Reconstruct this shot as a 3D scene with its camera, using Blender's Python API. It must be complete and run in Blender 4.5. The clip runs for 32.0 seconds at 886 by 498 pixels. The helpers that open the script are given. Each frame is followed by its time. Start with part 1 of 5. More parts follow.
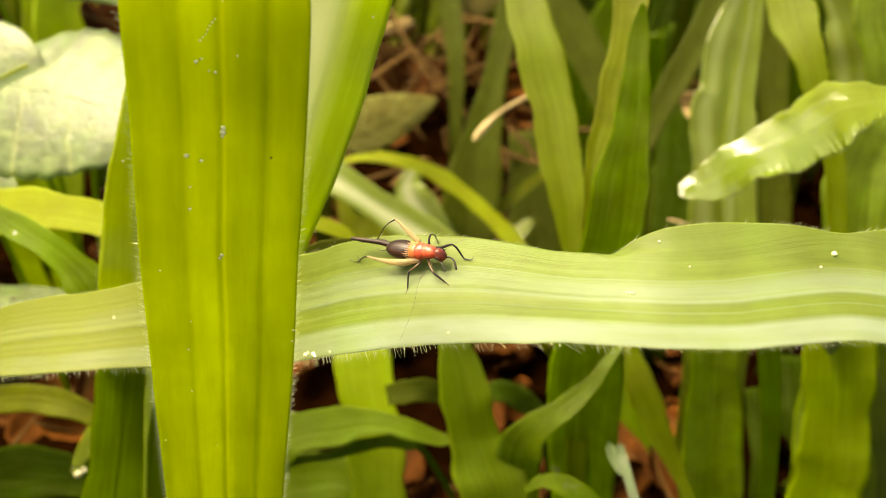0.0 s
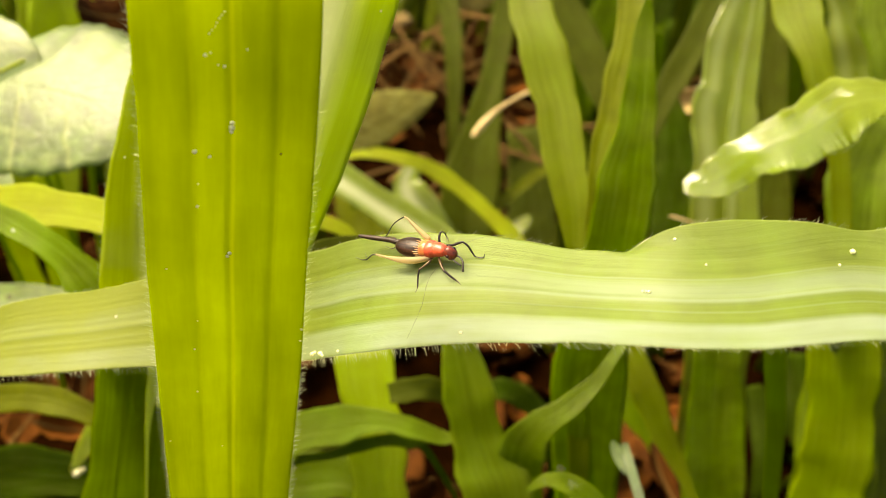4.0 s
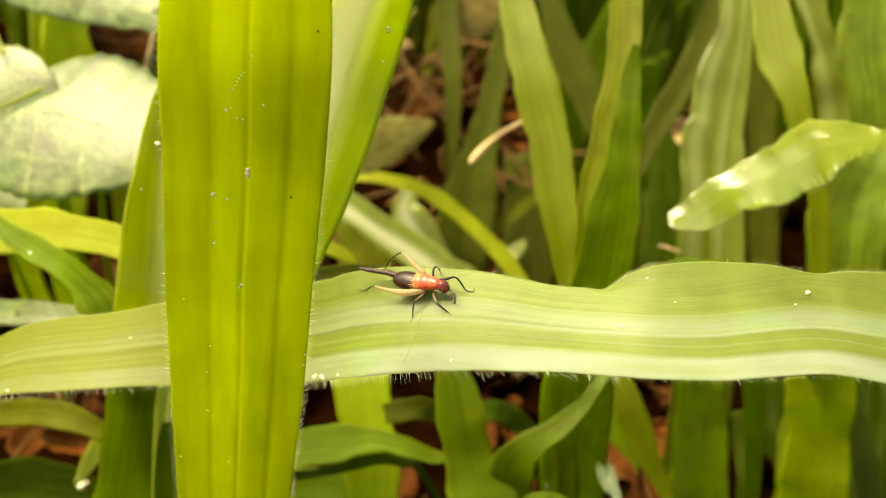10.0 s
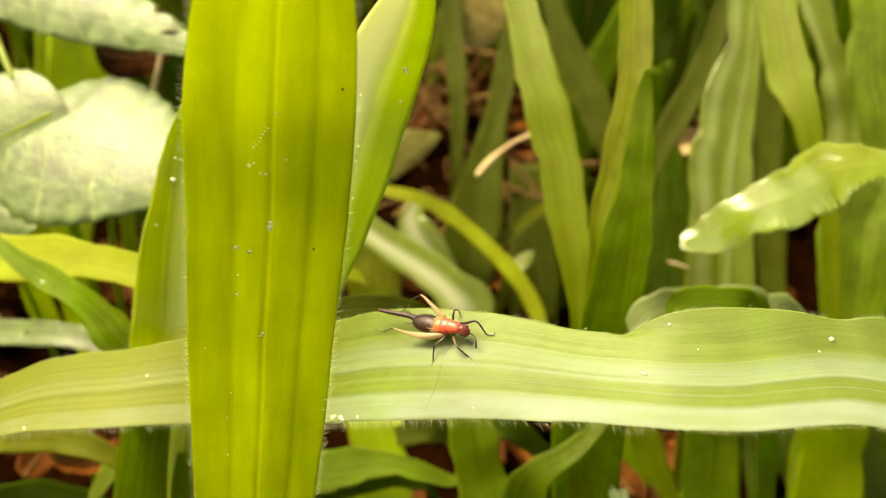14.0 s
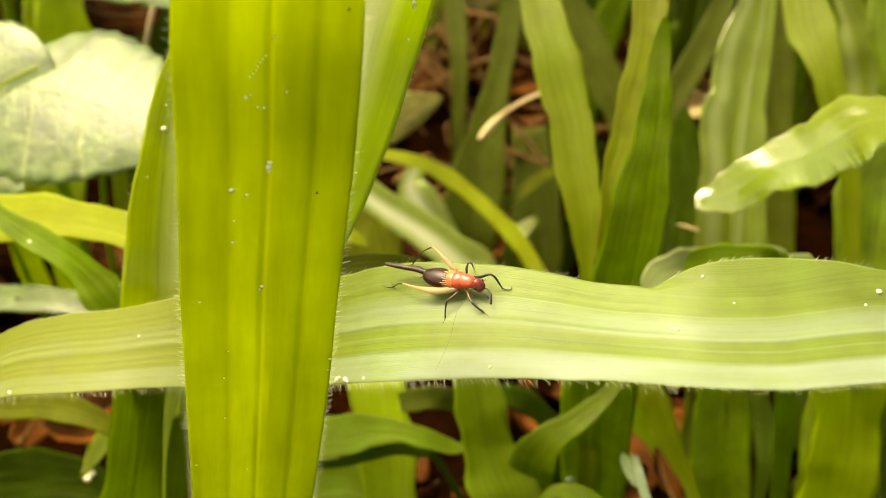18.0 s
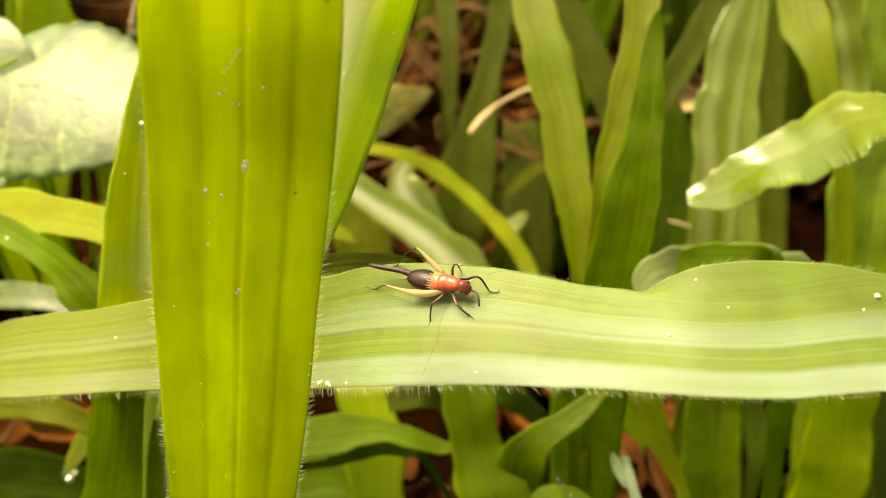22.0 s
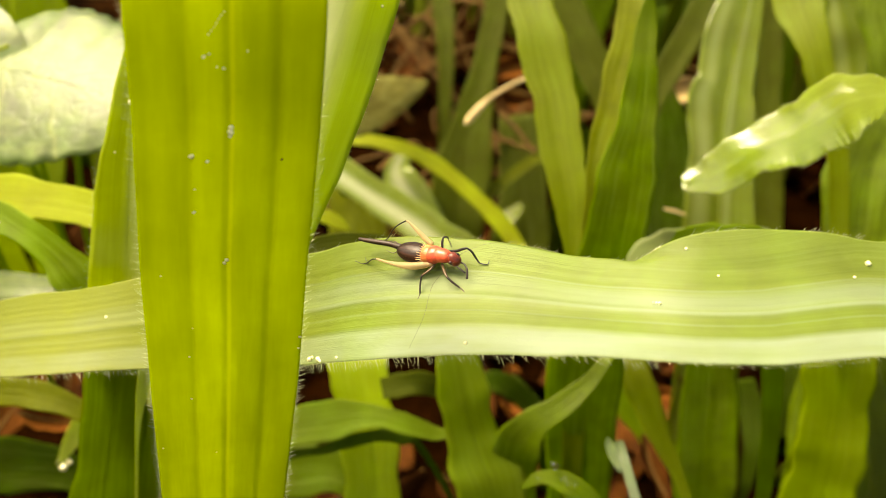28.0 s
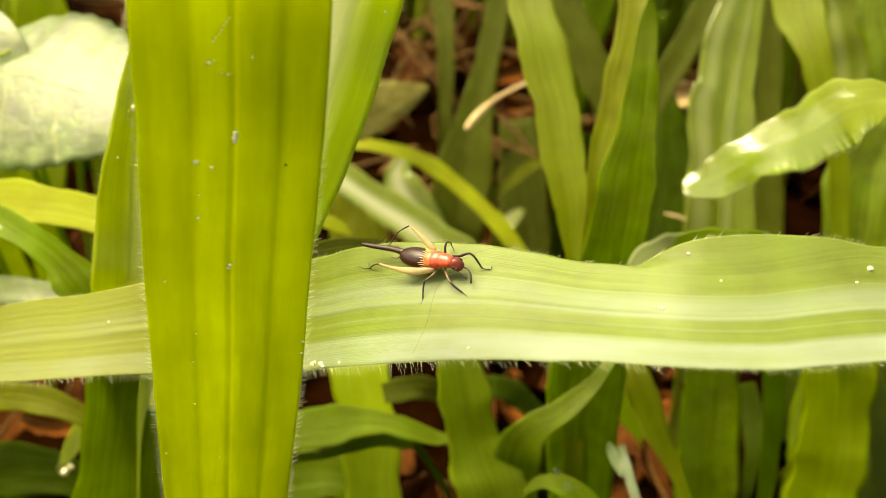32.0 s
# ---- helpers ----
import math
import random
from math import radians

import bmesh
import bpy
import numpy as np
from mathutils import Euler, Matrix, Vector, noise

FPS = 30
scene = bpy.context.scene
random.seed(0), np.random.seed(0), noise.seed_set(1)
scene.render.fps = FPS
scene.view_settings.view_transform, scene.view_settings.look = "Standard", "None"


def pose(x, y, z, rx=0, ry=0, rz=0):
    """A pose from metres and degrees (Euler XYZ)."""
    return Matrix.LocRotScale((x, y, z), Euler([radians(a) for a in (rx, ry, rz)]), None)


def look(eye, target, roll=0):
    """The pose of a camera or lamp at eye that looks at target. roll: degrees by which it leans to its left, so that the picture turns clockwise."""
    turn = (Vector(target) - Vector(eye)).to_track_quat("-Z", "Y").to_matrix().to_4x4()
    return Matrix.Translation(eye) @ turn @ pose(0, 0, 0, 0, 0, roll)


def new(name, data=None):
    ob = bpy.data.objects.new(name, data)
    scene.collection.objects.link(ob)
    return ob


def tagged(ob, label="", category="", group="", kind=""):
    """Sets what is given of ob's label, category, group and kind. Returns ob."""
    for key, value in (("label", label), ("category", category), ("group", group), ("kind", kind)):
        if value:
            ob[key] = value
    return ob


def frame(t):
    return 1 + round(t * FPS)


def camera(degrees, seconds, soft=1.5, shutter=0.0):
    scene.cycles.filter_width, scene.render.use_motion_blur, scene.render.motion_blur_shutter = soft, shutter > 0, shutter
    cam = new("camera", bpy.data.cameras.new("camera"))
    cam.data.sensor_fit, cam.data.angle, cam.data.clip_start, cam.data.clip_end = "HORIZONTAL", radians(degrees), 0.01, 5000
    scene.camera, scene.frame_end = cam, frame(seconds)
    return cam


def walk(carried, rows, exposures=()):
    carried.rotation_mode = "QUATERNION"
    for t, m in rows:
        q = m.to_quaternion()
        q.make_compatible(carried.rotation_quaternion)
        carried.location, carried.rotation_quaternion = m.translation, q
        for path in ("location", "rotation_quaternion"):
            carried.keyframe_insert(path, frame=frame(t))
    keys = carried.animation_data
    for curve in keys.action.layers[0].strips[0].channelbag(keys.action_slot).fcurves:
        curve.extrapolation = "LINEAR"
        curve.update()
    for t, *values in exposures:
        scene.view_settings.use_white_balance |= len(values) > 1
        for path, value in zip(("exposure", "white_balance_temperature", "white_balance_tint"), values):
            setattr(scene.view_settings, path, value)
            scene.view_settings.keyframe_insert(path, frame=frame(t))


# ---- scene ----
cam = camera(56.0, 32.0, soft=0.65)
cam.data.dof.use_dof = True
cam.data.dof.focus_distance = 0.064
cam.data.dof.aperture_fstop = 39.0
TILT, EYE = -28.0, 0.140
# seconds; metres are given in millimetres from the first eye: right, ahead, up; then yaw, pitch, roll
PATH = [
    (0, 0.00, -0.00, -0.00, -0.00, -0.02, -0.00),
    (0.5, -1.33, 0.46, 0.08, 0.07, -0.07, -0.07),
    (1, -1.42, 0.59, -0.01, -0.01, -0.05, -0.03),
    (1.5, -1.14, 0.24, 0.33, -0.14, -0.06, -0.09),
    (2, -1.31, 0.43, 0.15, -0.16, -0.02, -0.08),
    (2.5, -1.60, 0.35, 0.81, -0.16, -0.09, -0.02),
    (3, -1.29, 0.71, 0.84, -0.19, -0.06, 0.08),
    (3.5, -1.26, 0.89, 0.42, -0.37, -0.13, 0.13),
    (5.5, -1.30, 1.70, -0.00, -0.24, -0.49, -0.33),
    (6, -1.32, 1.52, 1.06, -0.27, -0.32, -0.29),
    (6.5, -1.26, 1.58, 0.85, -0.22, -0.37, -0.26),
    (7, -1.35, 1.68, 0.66, -0.29, -0.37, -0.32),
    (7.5, -1.13, 1.84, 1.05, -0.37, -0.27, -0.27),
    (8, -1.51, 2.33, 0.90, -0.49, -0.13, -0.32),
    (8.5, -1.21, 1.80, 1.13, -0.27, -0.09, -0.09),
    (9, -1.90, 1.90, 1.25, -0.36, -0.09, -0.30),
    (9.5, -1.19, 0.73, -0.59, -0.50, -0.15, -0.73),
    (9.6, -1.11, -1.01, 0.05, -0.51, 0.22, -0.77),
    (9.7, -0.99, -3.90, 1.12, -0.53, 0.84, -0.84),
    (9.8, -0.92, -5.60, 1.78, -0.55, 1.20, -0.89),
    (9.9, -0.94, -5.05, 1.54, -0.54, 1.08, -0.87),
    (10, -0.95, -4.72, 1.42, -0.54, 1.01, -0.86),
    (10.5, -1.97, -4.97, 1.85, -0.35, 1.04, -0.86),
    (11, -2.38, -4.65, 2.35, -0.32, 0.96, -0.76),
    (11.5, -1.98, -5.05, 3.29, -0.22, 1.01, -0.67),
    (12, -2.10, -4.86, 3.94, -0.26, 1.08, -0.55),
    (12.5, -1.71, -3.65, 3.21, -0.40, 0.82, -0.59),
    (13, -2.09, -4.42, 4.03, -0.31, 0.92, -0.48),
    (13.5, -3.30, -5.13, 5.06, -0.41, 0.95, -0.55),
    (14, -2.57, -4.63, 5.09, -0.45, 1.00, -0.54),
    (14.5, -3.14, -3.81, 4.85, -0.47, 0.59, -0.58),
    (15, -2.99, -1.96, 3.51, -0.62, -0.12, -0.69),
    (15.1, -3.01, -1.92, 3.49, -0.61, -0.13, -0.69),
    (15.2, -3.11, -1.68, 3.38, -0.58, -0.21, -0.67),
    (15.3, -3.46, -0.83, 3.00, -0.46, -0.50, -0.61),
    (15.4, -3.71, -0.23, 2.73, -0.37, -0.70, -0.56),
    (15.5, -3.77, -0.08, 2.66, -0.35, -0.75, -0.55),
    (17.5, -3.90, 0.40, 3.44, -0.66, -0.93, -0.63),
    (18, -3.74, 0.56, 3.29, -0.65, -0.92, -0.48),
    (18.5, -3.63, 1.17, 3.38, -0.80, -0.95, -0.45),
    (19, -4.32, 1.68, 3.01, -0.71, -0.93, -0.69),
    (19.5, -3.82, 1.13, 3.83, -0.76, -1.03, -0.66),
    (20, -3.69, 0.91, 4.09, -0.81, -1.00, -0.50),
    (20.5, -3.44, 1.22, 4.28, -0.88, -0.95, -0.41),
    (21, -3.65, 1.59, 4.41, -0.94, -1.01, -0.47),
    (21.5, -3.25, 1.96, 3.60, -0.96, -1.32, -0.53),
    (22, -3.21, 2.71, 3.87, -1.21, -1.39, -0.60),
    (22.5, -2.95, 2.49, 4.03, -1.09, -1.43, -0.54),
    (23, -2.21, 2.15, 2.56, -1.02, -1.61, -0.50),
    (23.5, -2.38, 2.16, 2.60, -1.11, -1.46, -0.51),
    (24, -1.69, 2.30, 1.87, -1.18, -1.60, -0.48),
    (24.5, -1.15, 2.77, 2.09, -1.15, -1.51, -0.43),
    (25, -1.31, 2.68, 2.16, -1.15, -1.54, -0.29),
    (25.5, -1.69, 2.23, 1.74, -1.01, -1.61, -0.28),
    (27.5, -2.36, 2.56, 2.11, -1.19, -1.40, -0.34),
    (28, -2.53, 2.99, 1.84, -1.33, -1.46, -0.41),
    (28.5, -2.35, 3.32, 1.96, -1.28, -1.42, -0.51),
    (29, -2.33, 3.15, 2.44, -1.34, -1.37, -0.35),
    (29.5, -2.96, 2.61, 2.78, -1.24, -1.28, -0.34),
    (30, -2.64, 2.80, 2.85, -1.49, -1.27, -0.36),
    (30.5, -3.18, 3.25, 2.58, -1.49, -1.24, -0.47),
    (31, -2.83, 3.44, 2.63, -1.51, -1.19, -0.37),
    (31.5, -2.56, 3.09, 2.51, -1.51, -1.28, -0.42),
    (32, -2.77, 2.84, 1.91, -1.35, -1.17, -0.39),
]
walk(cam, [(t, pose(0, 0, EYE, TILT, 0, 0) @ pose(0.001 * x, 0.001 * y, 0.001 * z, 90 + pitch, roll, yaw))
           for t, x, y, z, yaw, pitch, roll in PATH], [(0.0, 1.40, 9200, 3), (32.0, 1.40, 9200, 3)])

# ---- light: soft bright sky over a shaded garden ----
world = bpy.data.worlds.new("sky")
scene.world = world
world.use_nodes = True
sky = world.node_tree.nodes.new("ShaderNodeTexSky")
sky.sky_type, sky.sun_disc = "NISHITA", False
sky.dust_density, sky.ozone_density, sky.air_density = 7.0, 0.4, 0.8
sky.sun_elevation, sky.sun_rotation = radians(62.7), radians(-73.5)
world.node_tree.links.new(sky.outputs[0], world.node_tree.nodes["Background"].inputs[0])
world.node_tree.nodes["Background"].inputs[1].default_value = 0.14
sun = new("sun", bpy.data.lights.new("sun", "SUN"))
sun.data.energy, sun.data.angle, sun.data.color = 2.3, radians(30), (1.0, 0.95, 0.86)
sun.matrix_world = look((-0.44, 0.13, 0.89), (0, 0, 0))

MM = 0.001


# ---- materials ----
def nodes_of(name):
    m = bpy.data.materials.new(name)
    m.use_nodes = True
    t = m.node_tree
    t.nodes.clear()
    return m, t, t.nodes.new("ShaderNodeOutputMaterial")


def node(t, kind, ins=None, **props):
    n = t.nodes.new("ShaderNode" + kind)
    for k, v in props.items():
        setattr(n, k, v)
    for k, v in (ins or {}).items():
        if isinstance(v, bpy.types.NodeSocket):
            t.links.new(v, n.inputs[k])
        else:
            n.inputs[k].default_value = v
    return n


def ramp(t, fac, stops):
    n = node(t, "ValToRGB", {"Fac": fac})
    e = n.color_ramp.elements
    while len(e) < len(stops):
        e.new(0.5)
    for i, (p, col) in enumerate(stops):
        e[i].position, e[i].color = p, (*col, 1)
    return n.outputs[0]


def rgb(c, k=1.0):
    return tuple(min(1, v * k) for v in c)


def leaf_material(name, face, glow, through_share=0.5, rough=0.45, lines=16, sheen=0.10, bump=0.35, blotch=0.15, rib=(0.5, 0.55, 0.16), strong=0.22, island=False, pale_lines=(), cells=False, wet=0.0, tip_tone=(), cloudy=False):
    """A grass leaf: long veins by the leaf's own width and length, blotches, pale bands for ribs and painted sheen,
    light that passes through.
    """
    m, t, out = nodes_of(name)
    uv = node(t, "UVMap").outputs[0]
    sep = node(t, "SeparateXYZ", {0: uv})
    across = node(t, "Math", {0: sep.outputs[0], 1: float(lines)}, operation="MULTIPLY").outputs[0]
    along = node(t, "Math", {0: sep.outputs[1], 1: 0.06}, operation="MULTIPLY").outputs[0]
    seed = node(t, "NewGeometry").outputs["Random Per Island"] if island else node(t, "ObjectInfo").outputs["Random"]
    shift = node(t, "Math", {0: seed, 1: 40.0}, operation="MULTIPLY").outputs[0]
    place = node(t, "CombineXYZ", {0: across, 1: along, 2: shift}).outputs[0]
    veins = node(t, "TexNoise", {"Vector": place, "Scale": 1.0, "Detail": 3.0, "Roughness": 0.65}).outputs[0]
    fine = node(t, "TexNoise", {"Vector": place, "Scale": 4.5, "Detail": 2.0}).outputs[0]
    spot = node(t, "TexCoord").outputs["Object"]
    patch = node(t, "TexNoise", {"Vector": spot, "Scale": 140.0, "Detail": 4.0, "Roughness": 0.6}).outputs[0]
    base = ramp(t, veins, [(0.3, rgb(face, 1 - strong)), (0.5, face), (0.72, tuple((1 - 1.3 * strong) * a + 1.3 * strong * b for a, b in zip(face, rib)))])
    tone = node(t, "MapRange", {"Value": patch, "From Min": 0.3, "From Max": 0.7, "To Min": 1 - blotch, "To Max": 1 + blotch}).outputs[0]
    vary = node(t, "MapRange", {"Value": seed, "To Min": 0.9, "To Max": 1.1}).outputs[0]
    tone = node(t, "Math", {0: tone, 1: vary}, operation="MULTIPLY").outputs[0]
    hue = node(t, "MapRange", {"Value": patch, "From Min": 0.25, "From Max": 0.75, "To Min": 0.487, "To Max": 0.508}).outputs[0]
    base = node(t, "HueSaturation", {"Color": base, "Value": tone, "Hue": hue}).outputs[0]
    lines_at = []
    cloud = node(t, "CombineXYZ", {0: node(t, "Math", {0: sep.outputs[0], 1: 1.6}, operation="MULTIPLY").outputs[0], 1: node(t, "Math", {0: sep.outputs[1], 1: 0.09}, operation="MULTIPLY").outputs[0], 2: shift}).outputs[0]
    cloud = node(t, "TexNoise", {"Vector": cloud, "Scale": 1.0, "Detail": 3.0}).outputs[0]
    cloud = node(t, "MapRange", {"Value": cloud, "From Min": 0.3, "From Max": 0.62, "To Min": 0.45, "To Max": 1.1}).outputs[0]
    # Pale bands in the colour: ribs on some leaves, painted sheen on others
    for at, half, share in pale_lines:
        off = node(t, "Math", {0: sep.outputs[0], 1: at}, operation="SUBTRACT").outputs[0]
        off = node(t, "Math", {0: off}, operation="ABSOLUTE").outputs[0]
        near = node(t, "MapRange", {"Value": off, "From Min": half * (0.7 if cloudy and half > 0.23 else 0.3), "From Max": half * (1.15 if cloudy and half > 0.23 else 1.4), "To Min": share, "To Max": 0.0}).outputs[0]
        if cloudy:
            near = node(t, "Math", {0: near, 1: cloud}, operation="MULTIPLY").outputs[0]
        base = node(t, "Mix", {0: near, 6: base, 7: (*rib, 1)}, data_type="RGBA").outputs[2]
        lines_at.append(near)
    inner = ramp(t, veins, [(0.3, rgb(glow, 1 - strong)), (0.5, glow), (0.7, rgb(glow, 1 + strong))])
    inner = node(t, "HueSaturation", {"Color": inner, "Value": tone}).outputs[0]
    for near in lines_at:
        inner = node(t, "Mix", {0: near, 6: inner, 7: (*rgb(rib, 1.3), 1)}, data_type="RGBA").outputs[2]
    # Olive tone towards the tip, with the duller light there put into the colour
    if tip_tone:
        start, end, share, brown = tip_tone
        toned = node(t, "MapRange", {"Value": sep.outputs[1], "From Min": start, "From Max": end, "To Min": 0.0, "To Max": share}).outputs[0]
        mottle = node(t, "MapRange", {"Value": patch, "From Min": 0.35, "From Max": 0.6, "To Min": 0.78, "To Max": 1.0}).outputs[0]
        toned = node(t, "Math", {0: toned, 1: mottle}, operation="MULTIPLY").outputs[0]
        base = node(t, "Mix", {0: toned, 6: base, 7: (*brown, 1)}, data_type="RGBA").outputs[2]
        inner = node(t, "Mix", {0: toned, 6: inner, 7: (*rgb(brown, 1.5), 1)}, data_type="RGBA").outputs[2]
        sheen = node(t, "MapRange", {"Value": toned, "To Min": sheen, "To Max": 0.18 * sheen}).outputs[0]
    relief = node(t, "Math", {0: veins, 1: fine}, operation="ADD").outputs[0]
    if cells:
        net = node(t, "TexVoronoi", {"Vector": spot, "Scale": 420.0}, feature="DISTANCE_TO_EDGE").outputs[0]
        net = node(t, "MapRange", {"Value": net, "From Max": 0.22}).outputs[0]
        swell = node(t, "TexNoise", {"Vector": spot, "Scale": 420.0, "Detail": 3.0}).outputs[0]
        relief = node(t, "Math", {0: net, 1: swell}, operation="ADD").outputs[0]
        pick = node(t, "MapRange", {"Value": swell, "From Min": 0.35, "From Max": 0.65, "To Min": 0.75, "To Max": 1.25}).outputs[0]
        base = node(t, "HueSaturation", {"Color": base, "Value": pick, "Saturation": 0.9}).outputs[0]
        out_from = node(t, "Math", {0: sep.outputs[0]}, operation="ABSOLUTE").outputs[0]
        slant = node(t, "Math", {0: out_from, 1: -7.0, 2: sep.outputs[1]}, operation="MULTIPLY_ADD").outputs[0]
        slant = node(t, "Math", {0: swell, 1: 2.2, 2: slant}, operation="MULTIPLY_ADD").outputs[0]
        slant = node(t, "Math", {0: slant, 1: 4.6}, operation="PINGPONG").outputs[0]
        side = node(t, "MapRange", {"Value": slant, "From Min": 0.0, "From Max": 0.5, "To Min": 0.4, "To Max": 0.0}).outputs[0]
        base = node(t, "Mix", {0: side, 6: base, 7: (*rib, 1)}, data_type="RGBA").outputs[2]
        relief = node(t, "Math", {0: side, 1: -1.6, 2: relief}, operation="MULTIPLY_ADD").outputs[0]
    b = node(t, "Bump", {"Height": relief, "Strength": bump, "Distance": 0.00012}).outputs[0]
    gloss = node(t, "MapRange", {"Value": fine, "To Min": rough - 0.08, "To Max": rough + 0.12}).outputs[0]
    p = node(t, "BsdfPrincipled", {"Base Color": base, "Roughness": gloss, "Specular IOR Level": sheen, "Normal": b})
    if wet:
        near = node(t, "MapRange", {"Value": sep.outputs[1], "From Min": wet * 0.5, "From Max": wet, "To Min": 0.19, "To Max": -0.2}).outputs[0]
        streak = node(t, "CombineXYZ", {0: node(t, "Math", {0: sep.outputs[0], 1: 1.7}, operation="MULTIPLY").outputs[0], 1: node(t, "Math", {0: sep.outputs[1], 1: 0.13}, operation="MULTIPLY").outputs[0], 2: shift}).outputs[0]
        pool = node(t, "TexNoise", {"Vector": streak, "Scale": 1.0, "Detail": 3.0, "Distortion": 0.5}).outputs[0]
        pool = node(t, "Math", {0: pool, 1: near}, operation="ADD").outputs[0]
        film = node(t, "MapRange", {"Value": pool, "From Min": 0.58, "From Max": 0.66}).outputs[0]
        swell = node(t, "Bump", {"Height": pool, "Strength": 0.35, "Distance": 0.0006}).outputs[0]
        for k, v in (("Coat Weight", film), ("Coat Normal", swell)):
            t.links.new(v, p.inputs[k])
        p.inputs["Coat Roughness"].default_value = 0.1
        p.inputs["Coat IOR"].default_value = 1.8
    tr = node(t, "BsdfTranslucent", {"Color": inner, "Normal": b})
    mix = node(t, "MixShader", {0: through_share, 1: p.outputs[0], 2: tr.outputs[0]})
    t.links.new(mix.outputs[0], out.inputs[0])
    return m


def plain_material(name, dark, light, rough=0.5, scale=900.0, bump=0.2, depth=0.00005, sheen=0.5, stretch=(1, 1, 1)):
    m, t, out = nodes_of(name)
    spot = node(t, "TexCoord").outputs["Object"]
    spot = node(t, "Mapping", {"Vector": spot, "Scale": stretch}).outputs[0]
    grain = node(t, "TexNoise", {"Vector": spot, "Scale": scale, "Detail": 4.0}).outputs[0]
    wide = node(t, "TexNoise", {"Vector": spot, "Scale": scale * 0.17, "Detail": 2.0}).outputs[0]
    both = node(t, "Mix", {0: 0.4, 2: grain, 3: wide}).outputs[0]
    col = ramp(t, both, [(0.33, dark), (0.66, light)])
    seed = node(t, "ObjectInfo").outputs["Random"]
    vary = node(t, "MapRange", {"Value": seed, "To Min": 0.8, "To Max": 1.2}).outputs[0]
    col = node(t, "HueSaturation", {"Color": col, "Value": vary}).outputs[0]
    b = node(t, "Bump", {"Height": grain, "Strength": bump, "Distance": depth}).outputs[0]
    p = node(t, "BsdfPrincipled", {"Base Color": col, "Roughness": rough, "Specular IOR Level": sheen, "Normal": b})
    t.links.new(p.outputs[0], out.inputs[0])
    return m


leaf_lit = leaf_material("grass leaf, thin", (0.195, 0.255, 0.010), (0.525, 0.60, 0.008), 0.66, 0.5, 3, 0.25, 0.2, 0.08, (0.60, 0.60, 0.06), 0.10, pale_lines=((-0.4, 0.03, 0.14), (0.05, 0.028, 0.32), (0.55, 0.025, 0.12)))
leaf_rib = leaf_material("grass leaf rib", (0.42, 0.46, 0.04), (0.60, 0.64, 0.02), 0.5, 0.4, 3, 0.4, 0.1, 0.1)
# Pale half: sheen on the folded side, painted into the colour
leaf_soft = leaf_material("grass leaf, thin, one half sheen-pale", (0.42, 0.52, 0.07), (0.63, 0.76, 0.09), 0.57, 0.42, 6, 0.4, 0.2, 0.08, (0.80, 0.86, 0.50), 0.06, pale_lines=((-0.52, 0.66, 0.85),))
leaf_lime = leaf_material("grass leaf, lime green", (0.158, 0.212, 0.003), (0.36, 0.435, 0.003), 0.5, 0.45, 10, 0.2, strong=0.14, blotch=0.12)
leaf_fresh = leaf_material("grass leaf, bright", (0.234, 0.327, 0.017), (0.425, 0.544, 0.0127), 0.45, 0.34, sheen=0.4, strong=0.14)
leaf_bright = leaf_material("grass leaf, bright and thin", (0.29, 0.40, 0.018), (0.55, 0.66, 0.018), 0.52, 0.4, sheen=0.2, strong=0.12)
leaf_light = leaf_material("grass leaf, light and thin", (0.40, 0.49, 0.10), (0.66, 0.75, 0.10), 0.55, 0.4, 8, 0.4, 0.25, 0.1, strong=0.1)
leaf_mid = leaf_material("grass leaf, fresh", (0.172, 0.246, 0.00792), (0.378, 0.493, 0.00792), 0.5, strong=0.16)
leaf_green = leaf_material("grass leaf, strong green", (0.146, 0.223, 0.0068), (0.327, 0.459, 0.0068), 0.48, 0.38, sheen=0.3, strong=0.2, blotch=0.3)
leaf_deep = leaf_material("grass leaf, saturated green", (0.145, 0.238, 0.00352), (0.37, 0.528, 0.00352), 0.5, 0.45, 12, 0.14, 0.3, 0.25, strong=0.2)
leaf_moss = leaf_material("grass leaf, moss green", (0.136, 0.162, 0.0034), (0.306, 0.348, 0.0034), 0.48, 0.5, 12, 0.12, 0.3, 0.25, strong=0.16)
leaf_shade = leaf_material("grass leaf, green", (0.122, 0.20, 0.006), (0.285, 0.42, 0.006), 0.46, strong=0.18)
# The dim light on low and deep blades is put into this green
leaf_dark = leaf_material("grass leaf, green darkened for shade", (0.042, 0.083, 0.0015), (0.12, 0.205, 0.002), 0.42, 0.7, sheen=0.04)
leaf_yellow = leaf_material("grass leaf, yellowish", (0.32, 0.385, 0.022), (0.62, 0.69, 0.022), 0.5, strong=0.14)
# The pale band near one margin is glare painted into the colour
leaf_pale = leaf_material("grass leaf, greyish with painted glare", (0.165, 0.222, 0.020), (0.29, 0.36, 0.018), 0.4, 0.22, 3, 0.6, 0.15, 0.12, (0.70, 0.74, 0.36), 0.06, pale_lines=((-0.55, 0.24, 0.22),))
# Glossy surface, plus a white highlight streak put into the colour
leaf_sheen = leaf_material("grass leaf, glossy with painted streak", (0.24, 0.32, 0.04), (0.44, 0.528, 0.032), 0.4, 0.26, 5, 0.8, 0.2, 0.1, (0.85, 0.88, 0.62), 0.1, pale_lines=((-0.2, 0.4, 0.5),))
